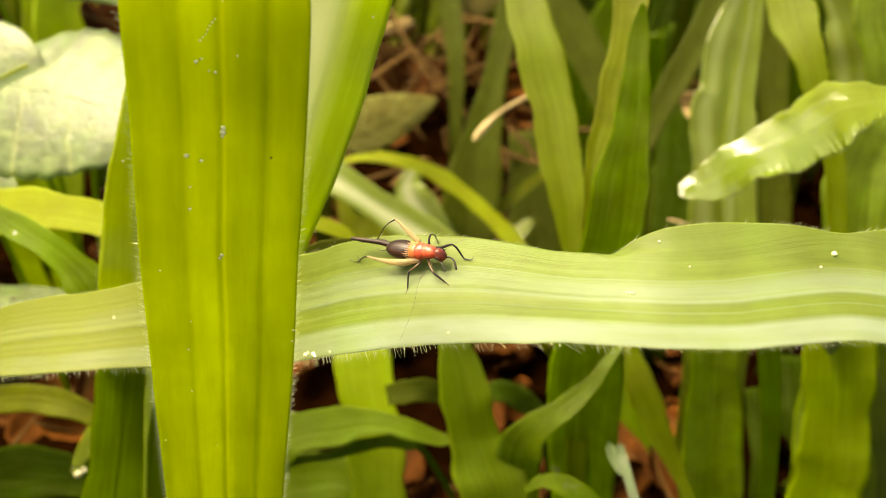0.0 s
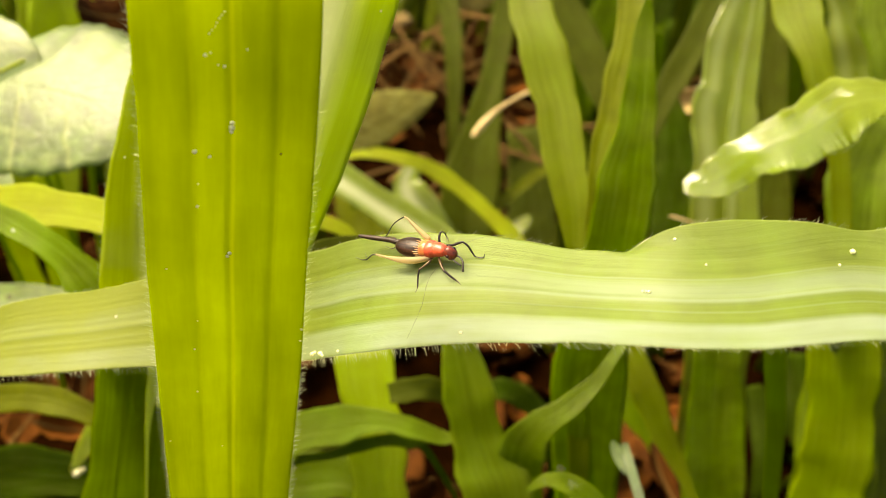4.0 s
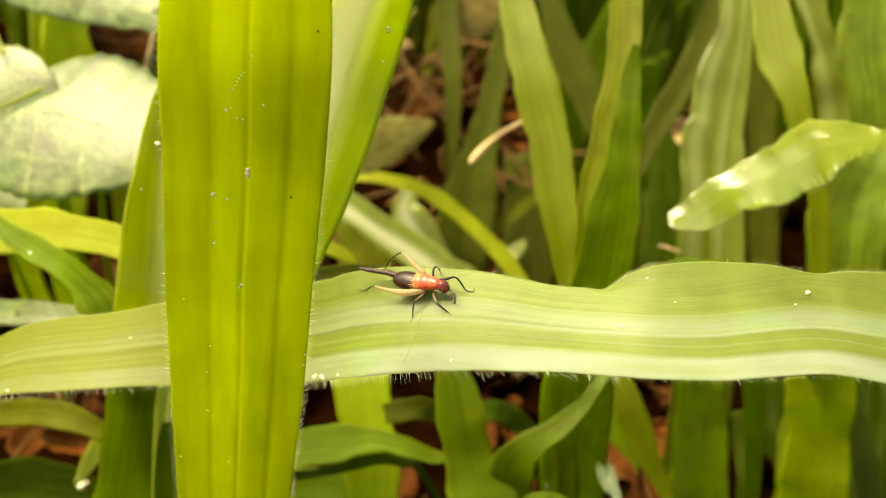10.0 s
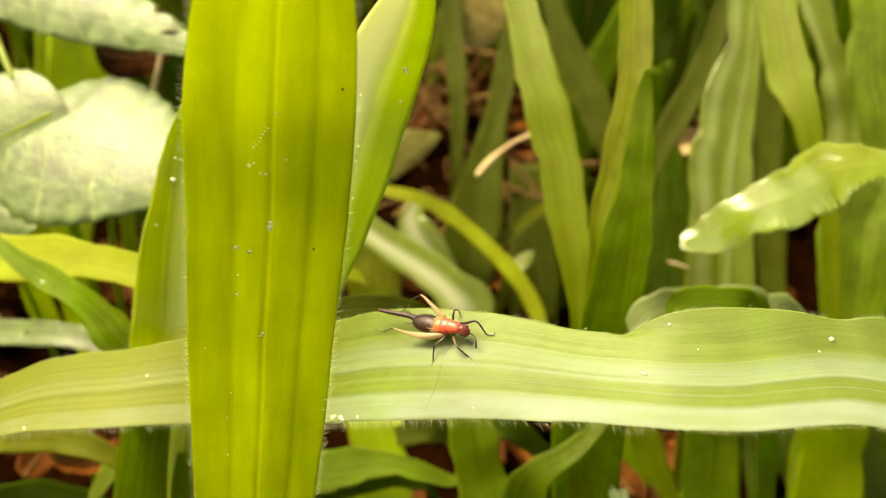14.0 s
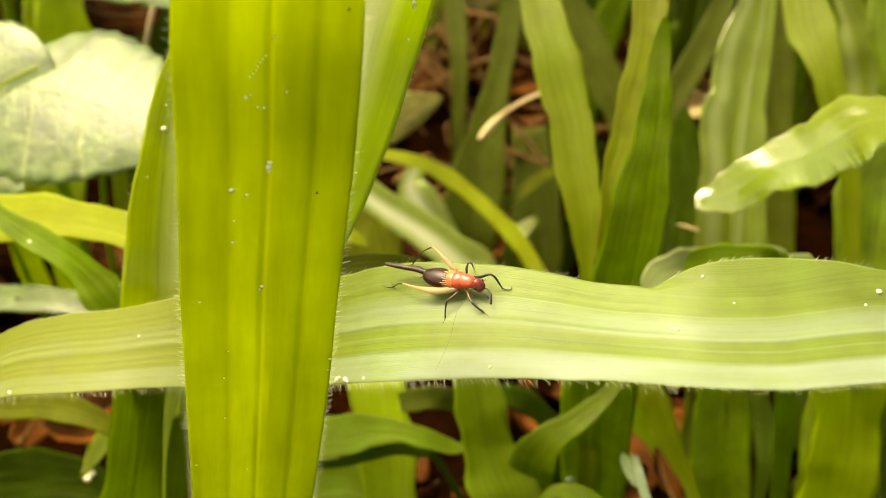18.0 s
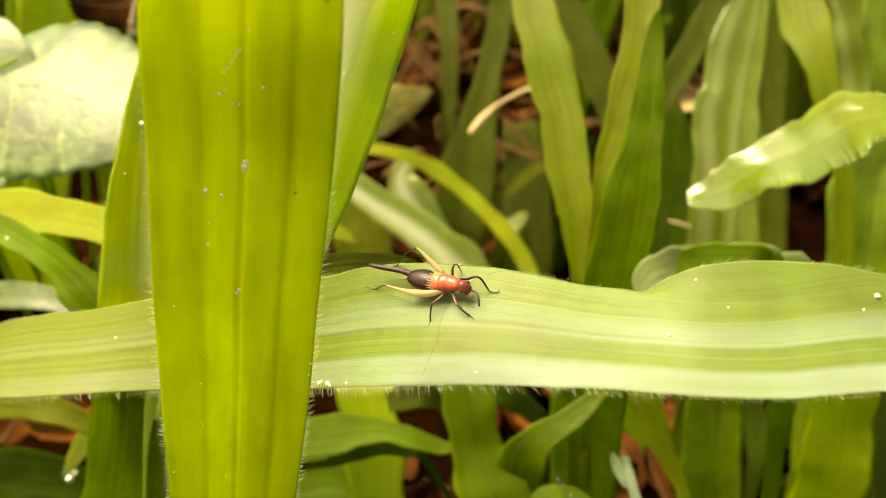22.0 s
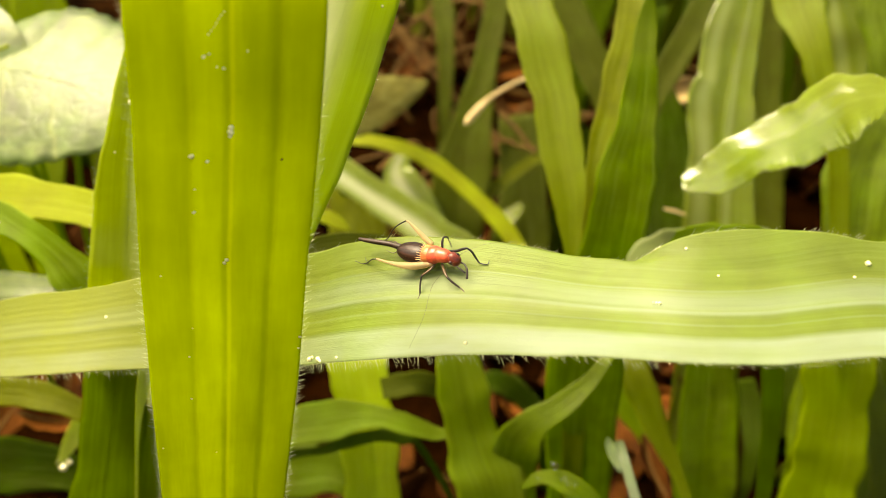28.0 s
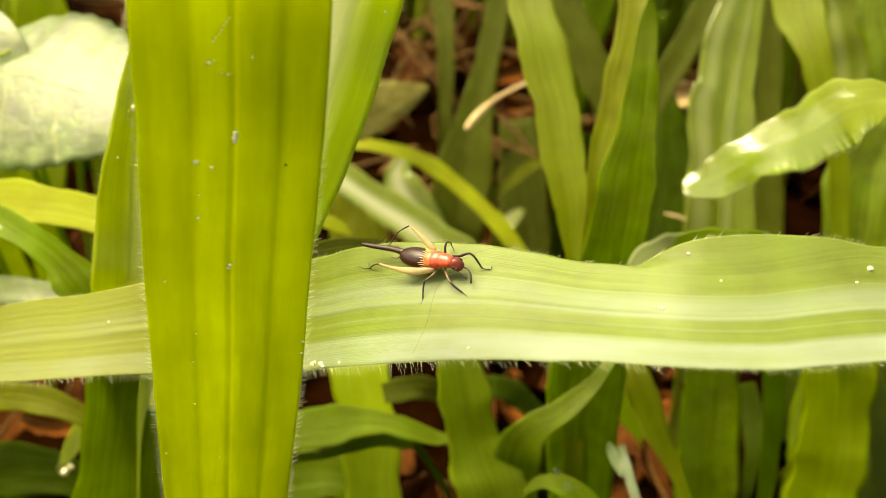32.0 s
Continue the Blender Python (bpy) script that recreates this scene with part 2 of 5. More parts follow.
leaf_glint = leaf_material("grass leaf, wet and shining", (0.05, 0.08, 0.03), (0.08, 0.12, 0.02), 0.15, 0.28, 5, 0.5, 0.5, 0.3)
leaf_wet = leaf_material("grass leaf, wet", (0.205, 0.295, 0.016), (0.41, 0.52, 0.012), 0.40, 0.48, 14, 0.18, 0.5, strong=0.14, wet=38.0)
leaf_hairy = leaf_material("grass leaf, thin and hairy", (0.34, 0.42, 0.035), (0.60, 0.69, 0.035), 0.54, 0.42, 8, 0.35, 0.25, 0.12, (0.70, 0.74, 0.32), 0.1, pale_lines=((0.62, 0.55, 0.55),))
# Wide whitish bands are sky sheen put into the colour; thin ones are veins
leaf_wide = leaf_material("grass leaf, broad with painted sheen", (0.183, 0.262, 0.032), (0.36, 0.455, 0.025), 0.42, 0.40, 38, 0.45, 0.25, 0.18, (0.44, 0.53, 0.44), 0.06, pale_lines=((-0.03, 0.035, 0.26), (0.16, 0.22, 0.3), (-0.26, 0.02, 0.12), (-0.76, 0.26, 0.55), (0.42, 0.02, 0.12)), tip_tone=(55.0, 68.0, 0.78, (0.235, 0.268, 0.024)), cloudy=True)
leaf_herb = leaf_material("herb leaf, pale", (0.128, 0.205, 0.034), (0.29, 0.39, 0.034), 0.37, 0.36, 5, 0.55, 0.25, 0.3, cells=True)
leaf_dull = leaf_material("herb leaf, dull", (0.15, 0.14, 0.018), (0.24, 0.21, 0.02), 0.4, 0.6, 5, 0.05, 0.2, 0.2, cells=True)
leaf_tan = leaf_material("herb leaf, withered", (0.36, 0.28, 0.05), (0.42, 0.33, 0.06), 0.35, 0.6, 5, 0.05, 0.3, 0.25, cells=True)
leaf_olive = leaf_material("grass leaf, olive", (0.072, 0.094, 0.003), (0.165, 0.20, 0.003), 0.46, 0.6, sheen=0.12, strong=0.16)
leaf_grey = leaf_material("grass leaf, grey-green", (0.20, 0.25, 0.08), (0.26, 0.32, 0.06), 0.4, 0.4, 8, 0.3, 0.15, 0.15, strong=0.08)
leaf_far = leaf_material("far grass", (0.11, 0.145, 0.006), (0.25, 0.30, 0.006), 0.45, island=True, blotch=0.35, sheen=0.2)
hair_pale = plain_material("leaf hair", (0.62, 0.66, 0.32), (0.8, 0.82, 0.5), 0.4)
abdomen_brown = plain_material("cricket abdomen", (0.004, 0.0015, 0.001), (0.055, 0.018, 0.008), 0.38, 5200.0, 0.4, 0.00004, 0.35, (0.10, 1.8, 1.2))
thorax_red = plain_material("cricket pronotum", (0.36, 0.035, 0.016), (0.70, 0.11, 0.05), 0.28, 3600.0, 0.5, 0.00006)
thorax_orange = plain_material("cricket orange band", (0.50, 0.08, 0.025), (0.82, 0.33, 0.10), 0.28, 4200.0, 0.5, 0.00005, 0.45, (0.3, 1.5, 1))
stripe_pale = plain_material("cricket pale streak", (0.55, 0.28, 0.12), (0.75, 0.45, 0.22), 0.4, 3000.0)
head_red = plain_material("cricket head", (0.04, 0.009, 0.005), (0.20, 0.03, 0.014), 0.3, 4200.0, 0.15, 0.00005, 0.4, (0.4, 1.6, 1))
eye_black = plain_material("cricket eye", (0.012, 0.006, 0.006), (0.04, 0.015, 0.012), 0.15)
leg_dark = plain_material("cricket leg, black", (0.008, 0.006, 0.005), (0.035, 0.022, 0.014), 0.35)
leg_brown = plain_material("cricket leg, brown", (0.03, 0.018, 0.01), (0.12, 0.07, 0.03), 0.35)
femur_pale = leaf_material("cricket hind thigh", (0.62, 0.50, 0.28), (0.85, 0.70, 0.40), 0.55, 0.35, 3, 0.3, 0.1, 0.25, (0.8, 0.6, 0.3), 0.15)
horn_dark = plain_material("cricket ovipositor", (0.008, 0.004, 0.003), (0.04, 0.018, 0.009), 0.4, 2500.0)
# Near black: the deep shade between the blades is put into the soil colour
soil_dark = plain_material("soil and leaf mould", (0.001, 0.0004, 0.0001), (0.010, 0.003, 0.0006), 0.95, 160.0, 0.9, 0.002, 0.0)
dead_leaf = plain_material("dead leaf", (0.016, 0.005, 0.001), (0.085, 0.028, 0.005), 0.8, 220.0, 0.5, 0.0006, 0.04)
dead_orange = plain_material("orange dead leaf", (0.05, 0.014, 0.002), (0.20, 0.068, 0.012), 0.8, 220.0, 0.5, 0.0006, 0.04)
dead_tan = plain_material("dry tan leaf", (0.20, 0.13, 0.05), (0.38, 0.28, 0.12), 0.8, 220.0, 0.5, 0.0006, 0.05)
dead_stem = plain_material("dry stem", (0.08, 0.042, 0.010), (0.20, 0.115, 0.032), 0.7, 300.0, 0.4, 0.0002, 0.1)
straw_pale = plain_material("pale straw", (0.52, 0.38, 0.16), (0.72, 0.56, 0.28), 0.6, 300.0, 0.4, 0.0002, 0.2)
speck_white, st, so = nodes_of("pale glossy grain")
st.links.new(node(st, "BsdfPrincipled", {"Base Color": (1.0, 0.93, 0.5, 1), "Roughness": 0.3, "Specular IOR Level": 1.0, "Coat Weight": 1.0, "Coat IOR": 2.0, "Coat Roughness": 0.2}).outputs[0], so.inputs[0])
water_clear, wt, wo = nodes_of("water drop")
wt.links.new(node(wt, "BsdfPrincipled", {"Base Color": (1, 1, 1, 1), "Roughness": 0.02, "IOR": 1.33, "Transmission Weight": 1.0}).outputs[0], wo.inputs[0])


# ---- mesh helpers ----
def spline(points, n):
    """Points on a smooth line through the given ones, evenly spread over their lengths."""
    p = np.array(points, float)
    if p.ndim == 1:
        p = p[:, None]
    q = np.vstack([2 * p[0] - p[1], p, 2 * p[-1] - p[-2]])
    u = np.linspace(0, len(p) - 1 - 1e-9, n)
    i = u.astype(int)
    f = (u - i)[:, None]
    a, b, c, d = q[i], q[i + 1], q[i + 2], q[i + 3]
    return 0.5 * (2 * b + (c - a) * f + (2 * a - 5 * b + 4 * c - d) * f**2 + (3 * b - a - 3 * c + d) * f**3)


def unit(v):
    return v / np.maximum(np.linalg.norm(v, axis=-1, keepdims=True), 1e-9)


def mesh_of(name, verts, faces, material, uvs=None, smooth=True):
    me = bpy.data.meshes.new(name)
    me.from_pydata([tuple(v) for v in verts], [], [tuple(int(i) for i in f) for f in faces])
    if uvs is not None:
        layer = me.uv_layers.new(name="UVMap")
        loops = np.zeros(len(me.loops), int)
        me.loops.foreach_get("vertex_index", loops)
        layer.data.foreach_set("uv", np.asarray(uvs, float)[loops].ravel())
    if smooth:
        me.polygons.foreach_set("use_smooth", [True] * len(me.polygons))
    me.materials.append(material)
    me.update()
    return me


def part(name, me, parent, label="", kind=""):
    ob = new(name, me)
    ob.parent = parent
    return tagged(ob, label, kind=kind)


def strip(name, mid, half, up, material, thick, nu=15, fold=0.0, bow=0.0, ribs=(), wave=0.0, seed=0, profile=(), relief=None, grow=0.0, grain=None):
    """A closed thin leaf: mid line, half-width vectors and normals (mm); folded, ribbed and rippled across. Returns mesh and its edge lines."""
    n = len(mid)
    us = np.linspace(-1, 1, nu)
    width = np.linalg.norm(half, axis=1)
    run = np.r_[0, np.cumsum(np.linalg.norm(np.diff(mid, axis=0), axis=1))]
    rng = np.random.RandomState(seed)
    ph = rng.rand(6) * 6.28
    rise = np.zeros((n, nu))
    for j, u in enumerate(us):
        r = fold * abs(u) * width + bow * u * u * width
        for at, high in ribs:
            r = r + 0.6 * high * math.exp(-((u - at) / 0.07) ** 2) * np.minimum(1, width / 2)
        r = r + wave * abs(u) ** 1.5 * (np.sin(run * 0.55 + ph[0 if u < 0 else 1]) + 0.6 * np.sin(run * 1.3 + ph[2 if u < 0 else 3])) * np.minimum(1, width / 3)
        if profile:
            r = r + np.interp(u, [q[0] for q in profile], [q[1] for q in profile]) * (1 + grow * run / run[-1])
        rise[:, j] = r
    if relief is not None:
        rise = rise + relief
    edge = 0.25 + 0.75 * (1 - us**2) ** 0.5
    top = mid[:, None] + half[:, None] * us[None, :, None] + up[:, None] * rise[..., None]
    low = top - up[:, None] * (thick * edge)[None, :, None]
    verts = np.concatenate([top.reshape(-1, 3), low.reshape(-1, 3)]) * MM
    uv = np.stack([np.tile(us, n) if grain is None else grain.ravel(), np.repeat(run, nu)], 1)
    uv = np.vstack([uv, uv])
    k = n * nu
    i, j = np.meshgrid(np.arange(n - 1), np.arange(nu - 1), indexing="ij")
    a = (i * nu + j).ravel()
    up_f = np.stack([a, a + 1, a + nu + 1, a + nu], 1)
    dn_f = np.stack([a + nu, a + nu + 1, a + 1, a], 1) + k
    e = np.arange(n - 1) * nu
    left = np.stack([e, e + nu, e + nu + k, e + k], 1)
    r = e + nu - 1
    right = np.stack([r + k, r + nu + k, r + nu, r], 1)
    w = np.arange(nu - 1)
    first = np.stack([w + k, w + 1 + k, w + 1, w], 1)
    z = (n - 1) * nu + w
    last = np.stack([z, z + 1, z + 1 + k, z + k], 1)
    faces = np.concatenate([up_f, dn_f, left, right, first, last])
    return mesh_of(name, verts, faces, material, uv), top[:, 0], top[:, -1]


def fringe(line, away, tang, gap, long, seed, thick=0.014, lean=0.45, bare=0.0):
    """Fine hairs along an edge, as thin three-sided spikes."""
    rng = np.random.RandomState(seed)
    run = np.r_[0, np.cumsum(np.linalg.norm(np.diff(line, axis=0), axis=1))]
    s = np.arange(0, run[-1], gap)
    s = s + (rng.rand(len(s)) - 0.5) * gap * 1.2
    s = np.clip(s, 0, run[-1])
    s = s[np.sin(s * 0.9 + seed) + 0.8 * np.sin(s * 2.3) > bare * 1.8 - 1.8]
    pick = lambda a: np.stack([np.interp(s, run, a[:, q]) for q in range(3)], 1)
    p, d, g = pick(line), unit(pick(away)), unit(pick(tang))
    m = len(s)
    way = unit(d + g * (rng.randn(m, 1) * 0.25 - lean) + rng.randn(m, 3) * 0.15)
    size = long * (0.6 + 0.6 * rng.rand(m, 1))
    side = unit(np.cross(way, rng.randn(m, 3)))
    other = np.cross(way, side)
    ring = [p - way * 0.05 + thick * (side * math.cos(q) + other * math.sin(q)) for q in (0, 2.1, 4.2)]
    bend = p + way * size + g * size * (rng.randn(m, 1) * 0.15)
    verts = np.stack([*ring, bend], 1).reshape(-1, 3) * MM
    o = np.arange(m)[:, None] * 4
    faces = np.concatenate([o + [0, 1, 3], o + [1, 2, 3], o + [2, 0, 3]])
    return verts, faces


def hair_part(pieces, parent):
    verts, faces, k = [], [], 0
    for v, f in pieces:
        verts.append(v)
        faces.append(f + k)
        k += len(v)
    if verts:
        part("hair_fringe", mesh_of("hair_fringe", np.concatenate(verts), np.concatenate(faces), hair_pale, smooth=False), parent, "fine pale hairs along the margin", "stuff")


def rod(points, radii, sides=8, steps=16):
    """A tapered round rod through points (mm) with rounded ends."""
    c = spline(points, steps)
    r = np.maximum(spline(radii, steps)[:, 0], 0.003)
    t = unit(np.gradient(c, axis=0))
    ref = np.array([0.31, 0.17, 0.93])
    a = unit(np.cross(t, ref))
    b = np.cross(t, a)
    ang = np.linspace(0, 2 * math.pi, sides, endpoint=False)
    rings = c[:, None] + r[:, None, None] * (a[:, None] * np.cos(ang)[None, :, None] + b[:, None] * np.sin(ang)[None, :, None])
    cap0, cap1 = c[0] - t[0] * r[0] * 0.7, c[-1] + t[-1] * r[-1] * 0.7
    verts = np.vstack([rings.reshape(-1, 3), cap0, cap1]) * MM
    faces = []
    for i in range(steps - 1):
        for j in range(sides):
            k = (j + 1) % sides
            faces.append((i * sides + j, i * sides + k, (i + 1) * sides + k, (i + 1) * sides + j))
    e = steps * sides
    for j in range(sides):
        k = (j + 1) % sides
        faces.append((e, k, j))
        faces.append((e + 1, (steps - 1) * sides + j, (steps - 1) * sides + k))
    return verts, faces


COUNT = [0]


def grass(label, points, widths, facing, material, tip=True, fold=0.1, bow=0.0, ribs=(), wave=0.2, hair=(0, 0), hair_long=0.5, nu=15, nv=46, thick=0.16, group="grass blades", profile=(), uneven=0.06, grow=0.0, crimp=0.0):
    """A grass blade from its top down to its foot. Points and widths in mm; facing: the way its face looks."""
    COUNT[0] += 1
    mid = spline(points, nv)
    wide = np.maximum(spline(widths, nv)[:, 0], 0.15)
    rng = np.random.RandomState(COUNT[0] + 300)
    run = np.linspace(0, len(points), nv)
    wide = wide * (1 + uneven * (np.sin(run * 2.3 + rng.rand() * 6) + 0.6 * np.sin(run * 5.1 + rng.rand() * 6)))
    t = unit(np.gradient(mid, axis=0))
    n = np.array(facing)[None] - (t @ np.array(facing))[:, None] * t
    n = unit(n)
    side = np.cross(n, t)
    half = side * wide[:, None] / 2
    foot = mid[-1] * MM
    ob = new("grass_blade")
    ob.location = foot
    tagged(ob, label, "grass", group)
    relief = None
    if crimp:
        far = np.r_[0, np.cumsum(np.linalg.norm(np.diff(mid, axis=0), axis=1))][:, None]
        us = np.linspace(-1, 1, nu)[None]
        beat = np.sin(far * 4.1 + 1.3 * np.sin(far * 0.9)) + 0.6 * np.sin(far * 7.3 + 2.0)
        relief = crimp * beat * np.clip(-us, 0, 1) ** 4 * np.clip((far - 9.0) / 6.0, 0, 1) 
    me, one, two = strip("blade", mid - mid[-1], half, n, material, thick, nu, fold, bow, ribs, wave, COUNT[0], profile, relief, grow)
    part("blade", me, ob)
    for k, (at, high) in enumerate(ribs if material not in (leaf_lit, leaf_soft) else ()):
        line = mid - mid[-1] + half * at + n * (fold * abs(at) * np.linalg.norm(half, axis=1) + 0.5 * high * np.minimum(1, wide / 4))[:, None]
        vs, fs = rod(line[::2][1:-1], np.clip(wide[::2][1:-1] * 0.05 * high, 0.02, 0.035 if material is leaf_lime else 0.1), 6, max(12, nv // 2))
        part("midrib" if k == 0 else "rib", mesh_of("midrib", vs, fs, leaf_rib if material in (leaf_yellow,) else material, np.zeros((len(vs), 2))), ob)
    pieces = []
    if hair[0]:
        pieces.append(fringe(one, -side, t, hair[0], hair_long, COUNT[0] * 7 + 1))
    if hair[1]:
        pieces.append(fringe(two, side, t, hair[1], hair_long, COUNT[0] * 7 + 2))
    hair_part(pieces, ob)
    return ob


# ---- ground ----
def ground_height(x, y):
    k = min(1.0, max(0.0, (y - 170.0) / 200.0))
    bank = 26.0 * k * k * (3 - 2 * k)
    return bank + 2.2 * noise.noise((x * 0.018, y * 0.018, 0.0)) + 1.2 * noise.noise((x * 0.06, y * 0.06, 3.0)) - 3.0


def build_ground():
    radii = list(np.geomspace(6, 900, 90)) + [1600, 4000, 12000, 60000]
    turns = 120
    verts, faces = [(0, 150 * MM, ground_height(0, 150) * MM)], []
    for r in radii:
        for k in range(turns):
            a = 2 * math.pi * k / turns
            x, y = r * math.cos(a), 150 + r * math.sin(a)
            verts.append((x * MM, y * MM, ground_height(x, y) * MM))
    for k in range(turns):
        faces.append((0, 1 + k, 1 + (k + 1) % turns))
    for i in range(len(radii) - 1):
        for k in range(turns):
            a, b = 1 + i * turns + k, 1 + i * turns + (k + 1) % turns
            faces.append((a, a + turns, b + turns, b))
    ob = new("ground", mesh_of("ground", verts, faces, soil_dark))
    tagged(ob, "soil covered in leaf mould, darkened in colour for deep shade", "ground", kind="structure")


build_ground()

# ---- grass blades near the eye ----
PLEATS = ((-1, 0.10), (-0.86, 0.20), (-0.45, 0.27), (-0.38, 0.34), (-0.03, 0.08), (0.02, 0.15), (0.06, 0.04), (0.50, 0.28), (0.56, 0.38), (1, 0.56))
grass("broad upright grass blade glowing yellow-green with ribs and hairy margins", [(-11.4, 46.3, 139.7), (-12.3, 48.4, 136.2), (-13.6, 51.2, 129.7), (-14.4, 51.6, 122.5), (-14.9, 52.0, 119.2), (-15.5, 52.5, 115.2), (-16.2, 53.2, 111.0), (-17.4, 54.8, 102.8), (-18.4, 56.0, 96.3), (-20.6, 58.7, 82.0), (-22.2, 60.8, 68.2), (-23.0, 62.2, 52.9), (-23.0, 63.0, 36.1), (-22.2, 63.2, 17.8), (-20.6, 62.7, -2.0)],
      [8.3, 9.7, 11.1, 11.0, 11.0, 11.0, 11.0, 11.0, 10.9, 10.4, 10.0, 9.6, 9.2, 8.8, 8.4], (0.26, -0.88, 0.41), leaf_lit, tip=False, fold=0.05, ribs=((-0.4, 0.10), (0.06, 0.2), (0.55, 0.12)), hair=(0.30, 0.28), hair_long=0.6, nu=61, nv=90, wave=0.03, uneven=0.0, profile=PLEATS, grow=2.2)
grass("upright grass blade with hairy margins standing behind the broad blade", [(-26.4, 82.9, 124.3), (-27.4, 82.7, 121.7), (-28.5, 82.5, 119.2), (-29.5, 82.1, 116.5), (-30.1, 81.2, 113.9), (-30.6, 80.2, 111.0), (-31.2, 79.9, 108.3), (-31.7, 79.4, 105.4), (-32.2, 78.8, 102.1), (-32.6, 77.9, 98.6), (-33.2, 76.8, 94.4), (-35.8, 80.5, 86.6), (-40.0, 86.5, 72.5), (-42.7, 90.0, 61.1), (-44.0, 92.1, 47.9), (-44.0, 92.7, 33.0), (-42.7, 91.8, 16.3), (-40.0, 89.5, -2.0)],
      [0.9, 1.8, 2.6, 3.4, 3.9, 4.5, 5.2, 5.9, 6.5, 6.8, 6.8, 7.3, 7.3, 6.7, 6.2, 5.6, 5.0, 4.4], (0.30, -0.87, 0.39), leaf_hairy, tip=False, fold=0.12, ribs=((0.0, 0.12),), hair=(0.4, 0.0), hair_long=0.5, uneven=0.02)
grass("leaning folded grass blade, one half pale with painted sheen, behind the broad blade", [(-4.0, 69.5, 136.5), (-5.6, 71.3, 131.5), (-8.2, 72.1, 125.5), (-10.0, 71.4, 119.9), (-12.1, 70.5, 114.0), (-14.4, 70.2, 108.0), (-17.0, 70.4, 102.0), (-19.6, 71.0, 94.6), (-22.7, 73.1, 81.4), (-25.3, 74.8, 67.8), (-26.8, 76.0, 52.7), (-27.4, 76.6, 36.0), (-27.1, 76.6, 17.8), (-25.7, 76.1, -2.0)],
      [3.0, 5.5, 7.9, 7.9, 7.6, 7.3, 7.1, 6.8, 6.9, 6.5, 6.0, 5.6, 5.2, 4.8], (0.23, -0.91, 0.35), leaf_soft, tip=False, fold=-0.2, ribs=((-0.05, 0.2),(0.45,0.08)), hair=(0.0, 0.8), hair_long=0.3, uneven=0.02)

# ---- the blades behind ----
grass("dark green pointed grass blade standing upright", [(25.9, 110.3, 117.4), (25.9, 110.3, 116.4), (25.7, 109.5, 114.0), (25.5, 108.5, 112.1), (25.2, 106.7, 108.9), (25.1, 105.7, 105.0), (24.7, 104.1, 101.1), (24.2, 103.4, 97.6), (23.8, 102.3, 93.5), (23.3, 101.5, 89.0), (22.9, 101.4, 82.7), (22.5, 102.2, 76.5), (21.7, 102.4, 66.4), (22.0, 102.4, 53.5), (22.9, 101.7, 39.5), (23.3, 101.8, 27.5), (23.3, 103.2, 13.7), (22.9, 105.7, -2.0)],
      [0.3, 1.3, 2.3, 2.9, 3.6, 4.4, 5.4, 6.7, 7.8, 8.2, 8.3, 9.8, 10.6, 10.8, 10.7, 9.3, 7.8, 6.4], (-0.25, -0.90, 0.35), leaf_deep, fold=0.10, ribs=((0.0, 0.18),))
grass("long yellow-green grass blade arching upright", [(8.5, 169.5, 131.8), (10.2, 156.3, 125.5), (12.0, 145.0, 117.7), (13.0, 139.2, 113.5), (13.7, 135.1, 110.2), (15.1, 130.6, 106.3), (16.1, 127.1, 102.0), (17.2, 124.0, 98.6), (17.6, 120.8, 94.8), (18.2, 117.4, 90.9), (19.1, 114.2, 87.0), (19.3, 111.9, 83.0), (19.4, 109.0, 77.8), (20.5, 108.1, 72.8), (20.8, 104.1, 58.8), (21.3, 101.9, 46.2), (22.1, 102.2, 31.8), (23.3, 104.9, 15.8), (24.8, 110.1, -2.0)],
      [4.7, 5.6, 5.9, 5.9, 7.2, 6.9, 7.3, 6.8, 6.3, 6.5, 5.5, 3.7, 1.9, 4.3, 3.9, 3.5, 3.1, 2.7, 2.3], (-0.15, -0.93, 0.34), leaf_lime, tip=False, fold=0.18, ribs=((0.0, 0.2),))
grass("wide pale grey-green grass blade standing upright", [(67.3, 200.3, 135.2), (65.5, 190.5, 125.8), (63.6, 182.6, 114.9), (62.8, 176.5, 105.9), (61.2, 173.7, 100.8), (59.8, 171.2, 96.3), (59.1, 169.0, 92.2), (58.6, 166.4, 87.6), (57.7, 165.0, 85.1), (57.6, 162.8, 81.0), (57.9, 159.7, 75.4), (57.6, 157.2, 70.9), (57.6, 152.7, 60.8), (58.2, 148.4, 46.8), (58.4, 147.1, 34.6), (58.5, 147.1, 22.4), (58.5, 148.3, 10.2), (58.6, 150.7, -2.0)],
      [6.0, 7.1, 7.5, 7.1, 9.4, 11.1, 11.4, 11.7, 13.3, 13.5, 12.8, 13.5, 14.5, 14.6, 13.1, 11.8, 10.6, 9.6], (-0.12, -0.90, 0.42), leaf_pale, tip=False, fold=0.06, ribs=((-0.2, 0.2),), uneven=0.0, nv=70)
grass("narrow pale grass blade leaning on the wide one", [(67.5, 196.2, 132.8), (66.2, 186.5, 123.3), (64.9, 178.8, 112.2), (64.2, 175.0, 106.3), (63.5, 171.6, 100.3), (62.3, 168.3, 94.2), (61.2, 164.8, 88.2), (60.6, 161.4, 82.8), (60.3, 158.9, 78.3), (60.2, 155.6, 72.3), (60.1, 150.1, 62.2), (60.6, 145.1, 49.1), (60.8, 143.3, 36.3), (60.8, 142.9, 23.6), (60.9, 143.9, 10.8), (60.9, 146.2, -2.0)],
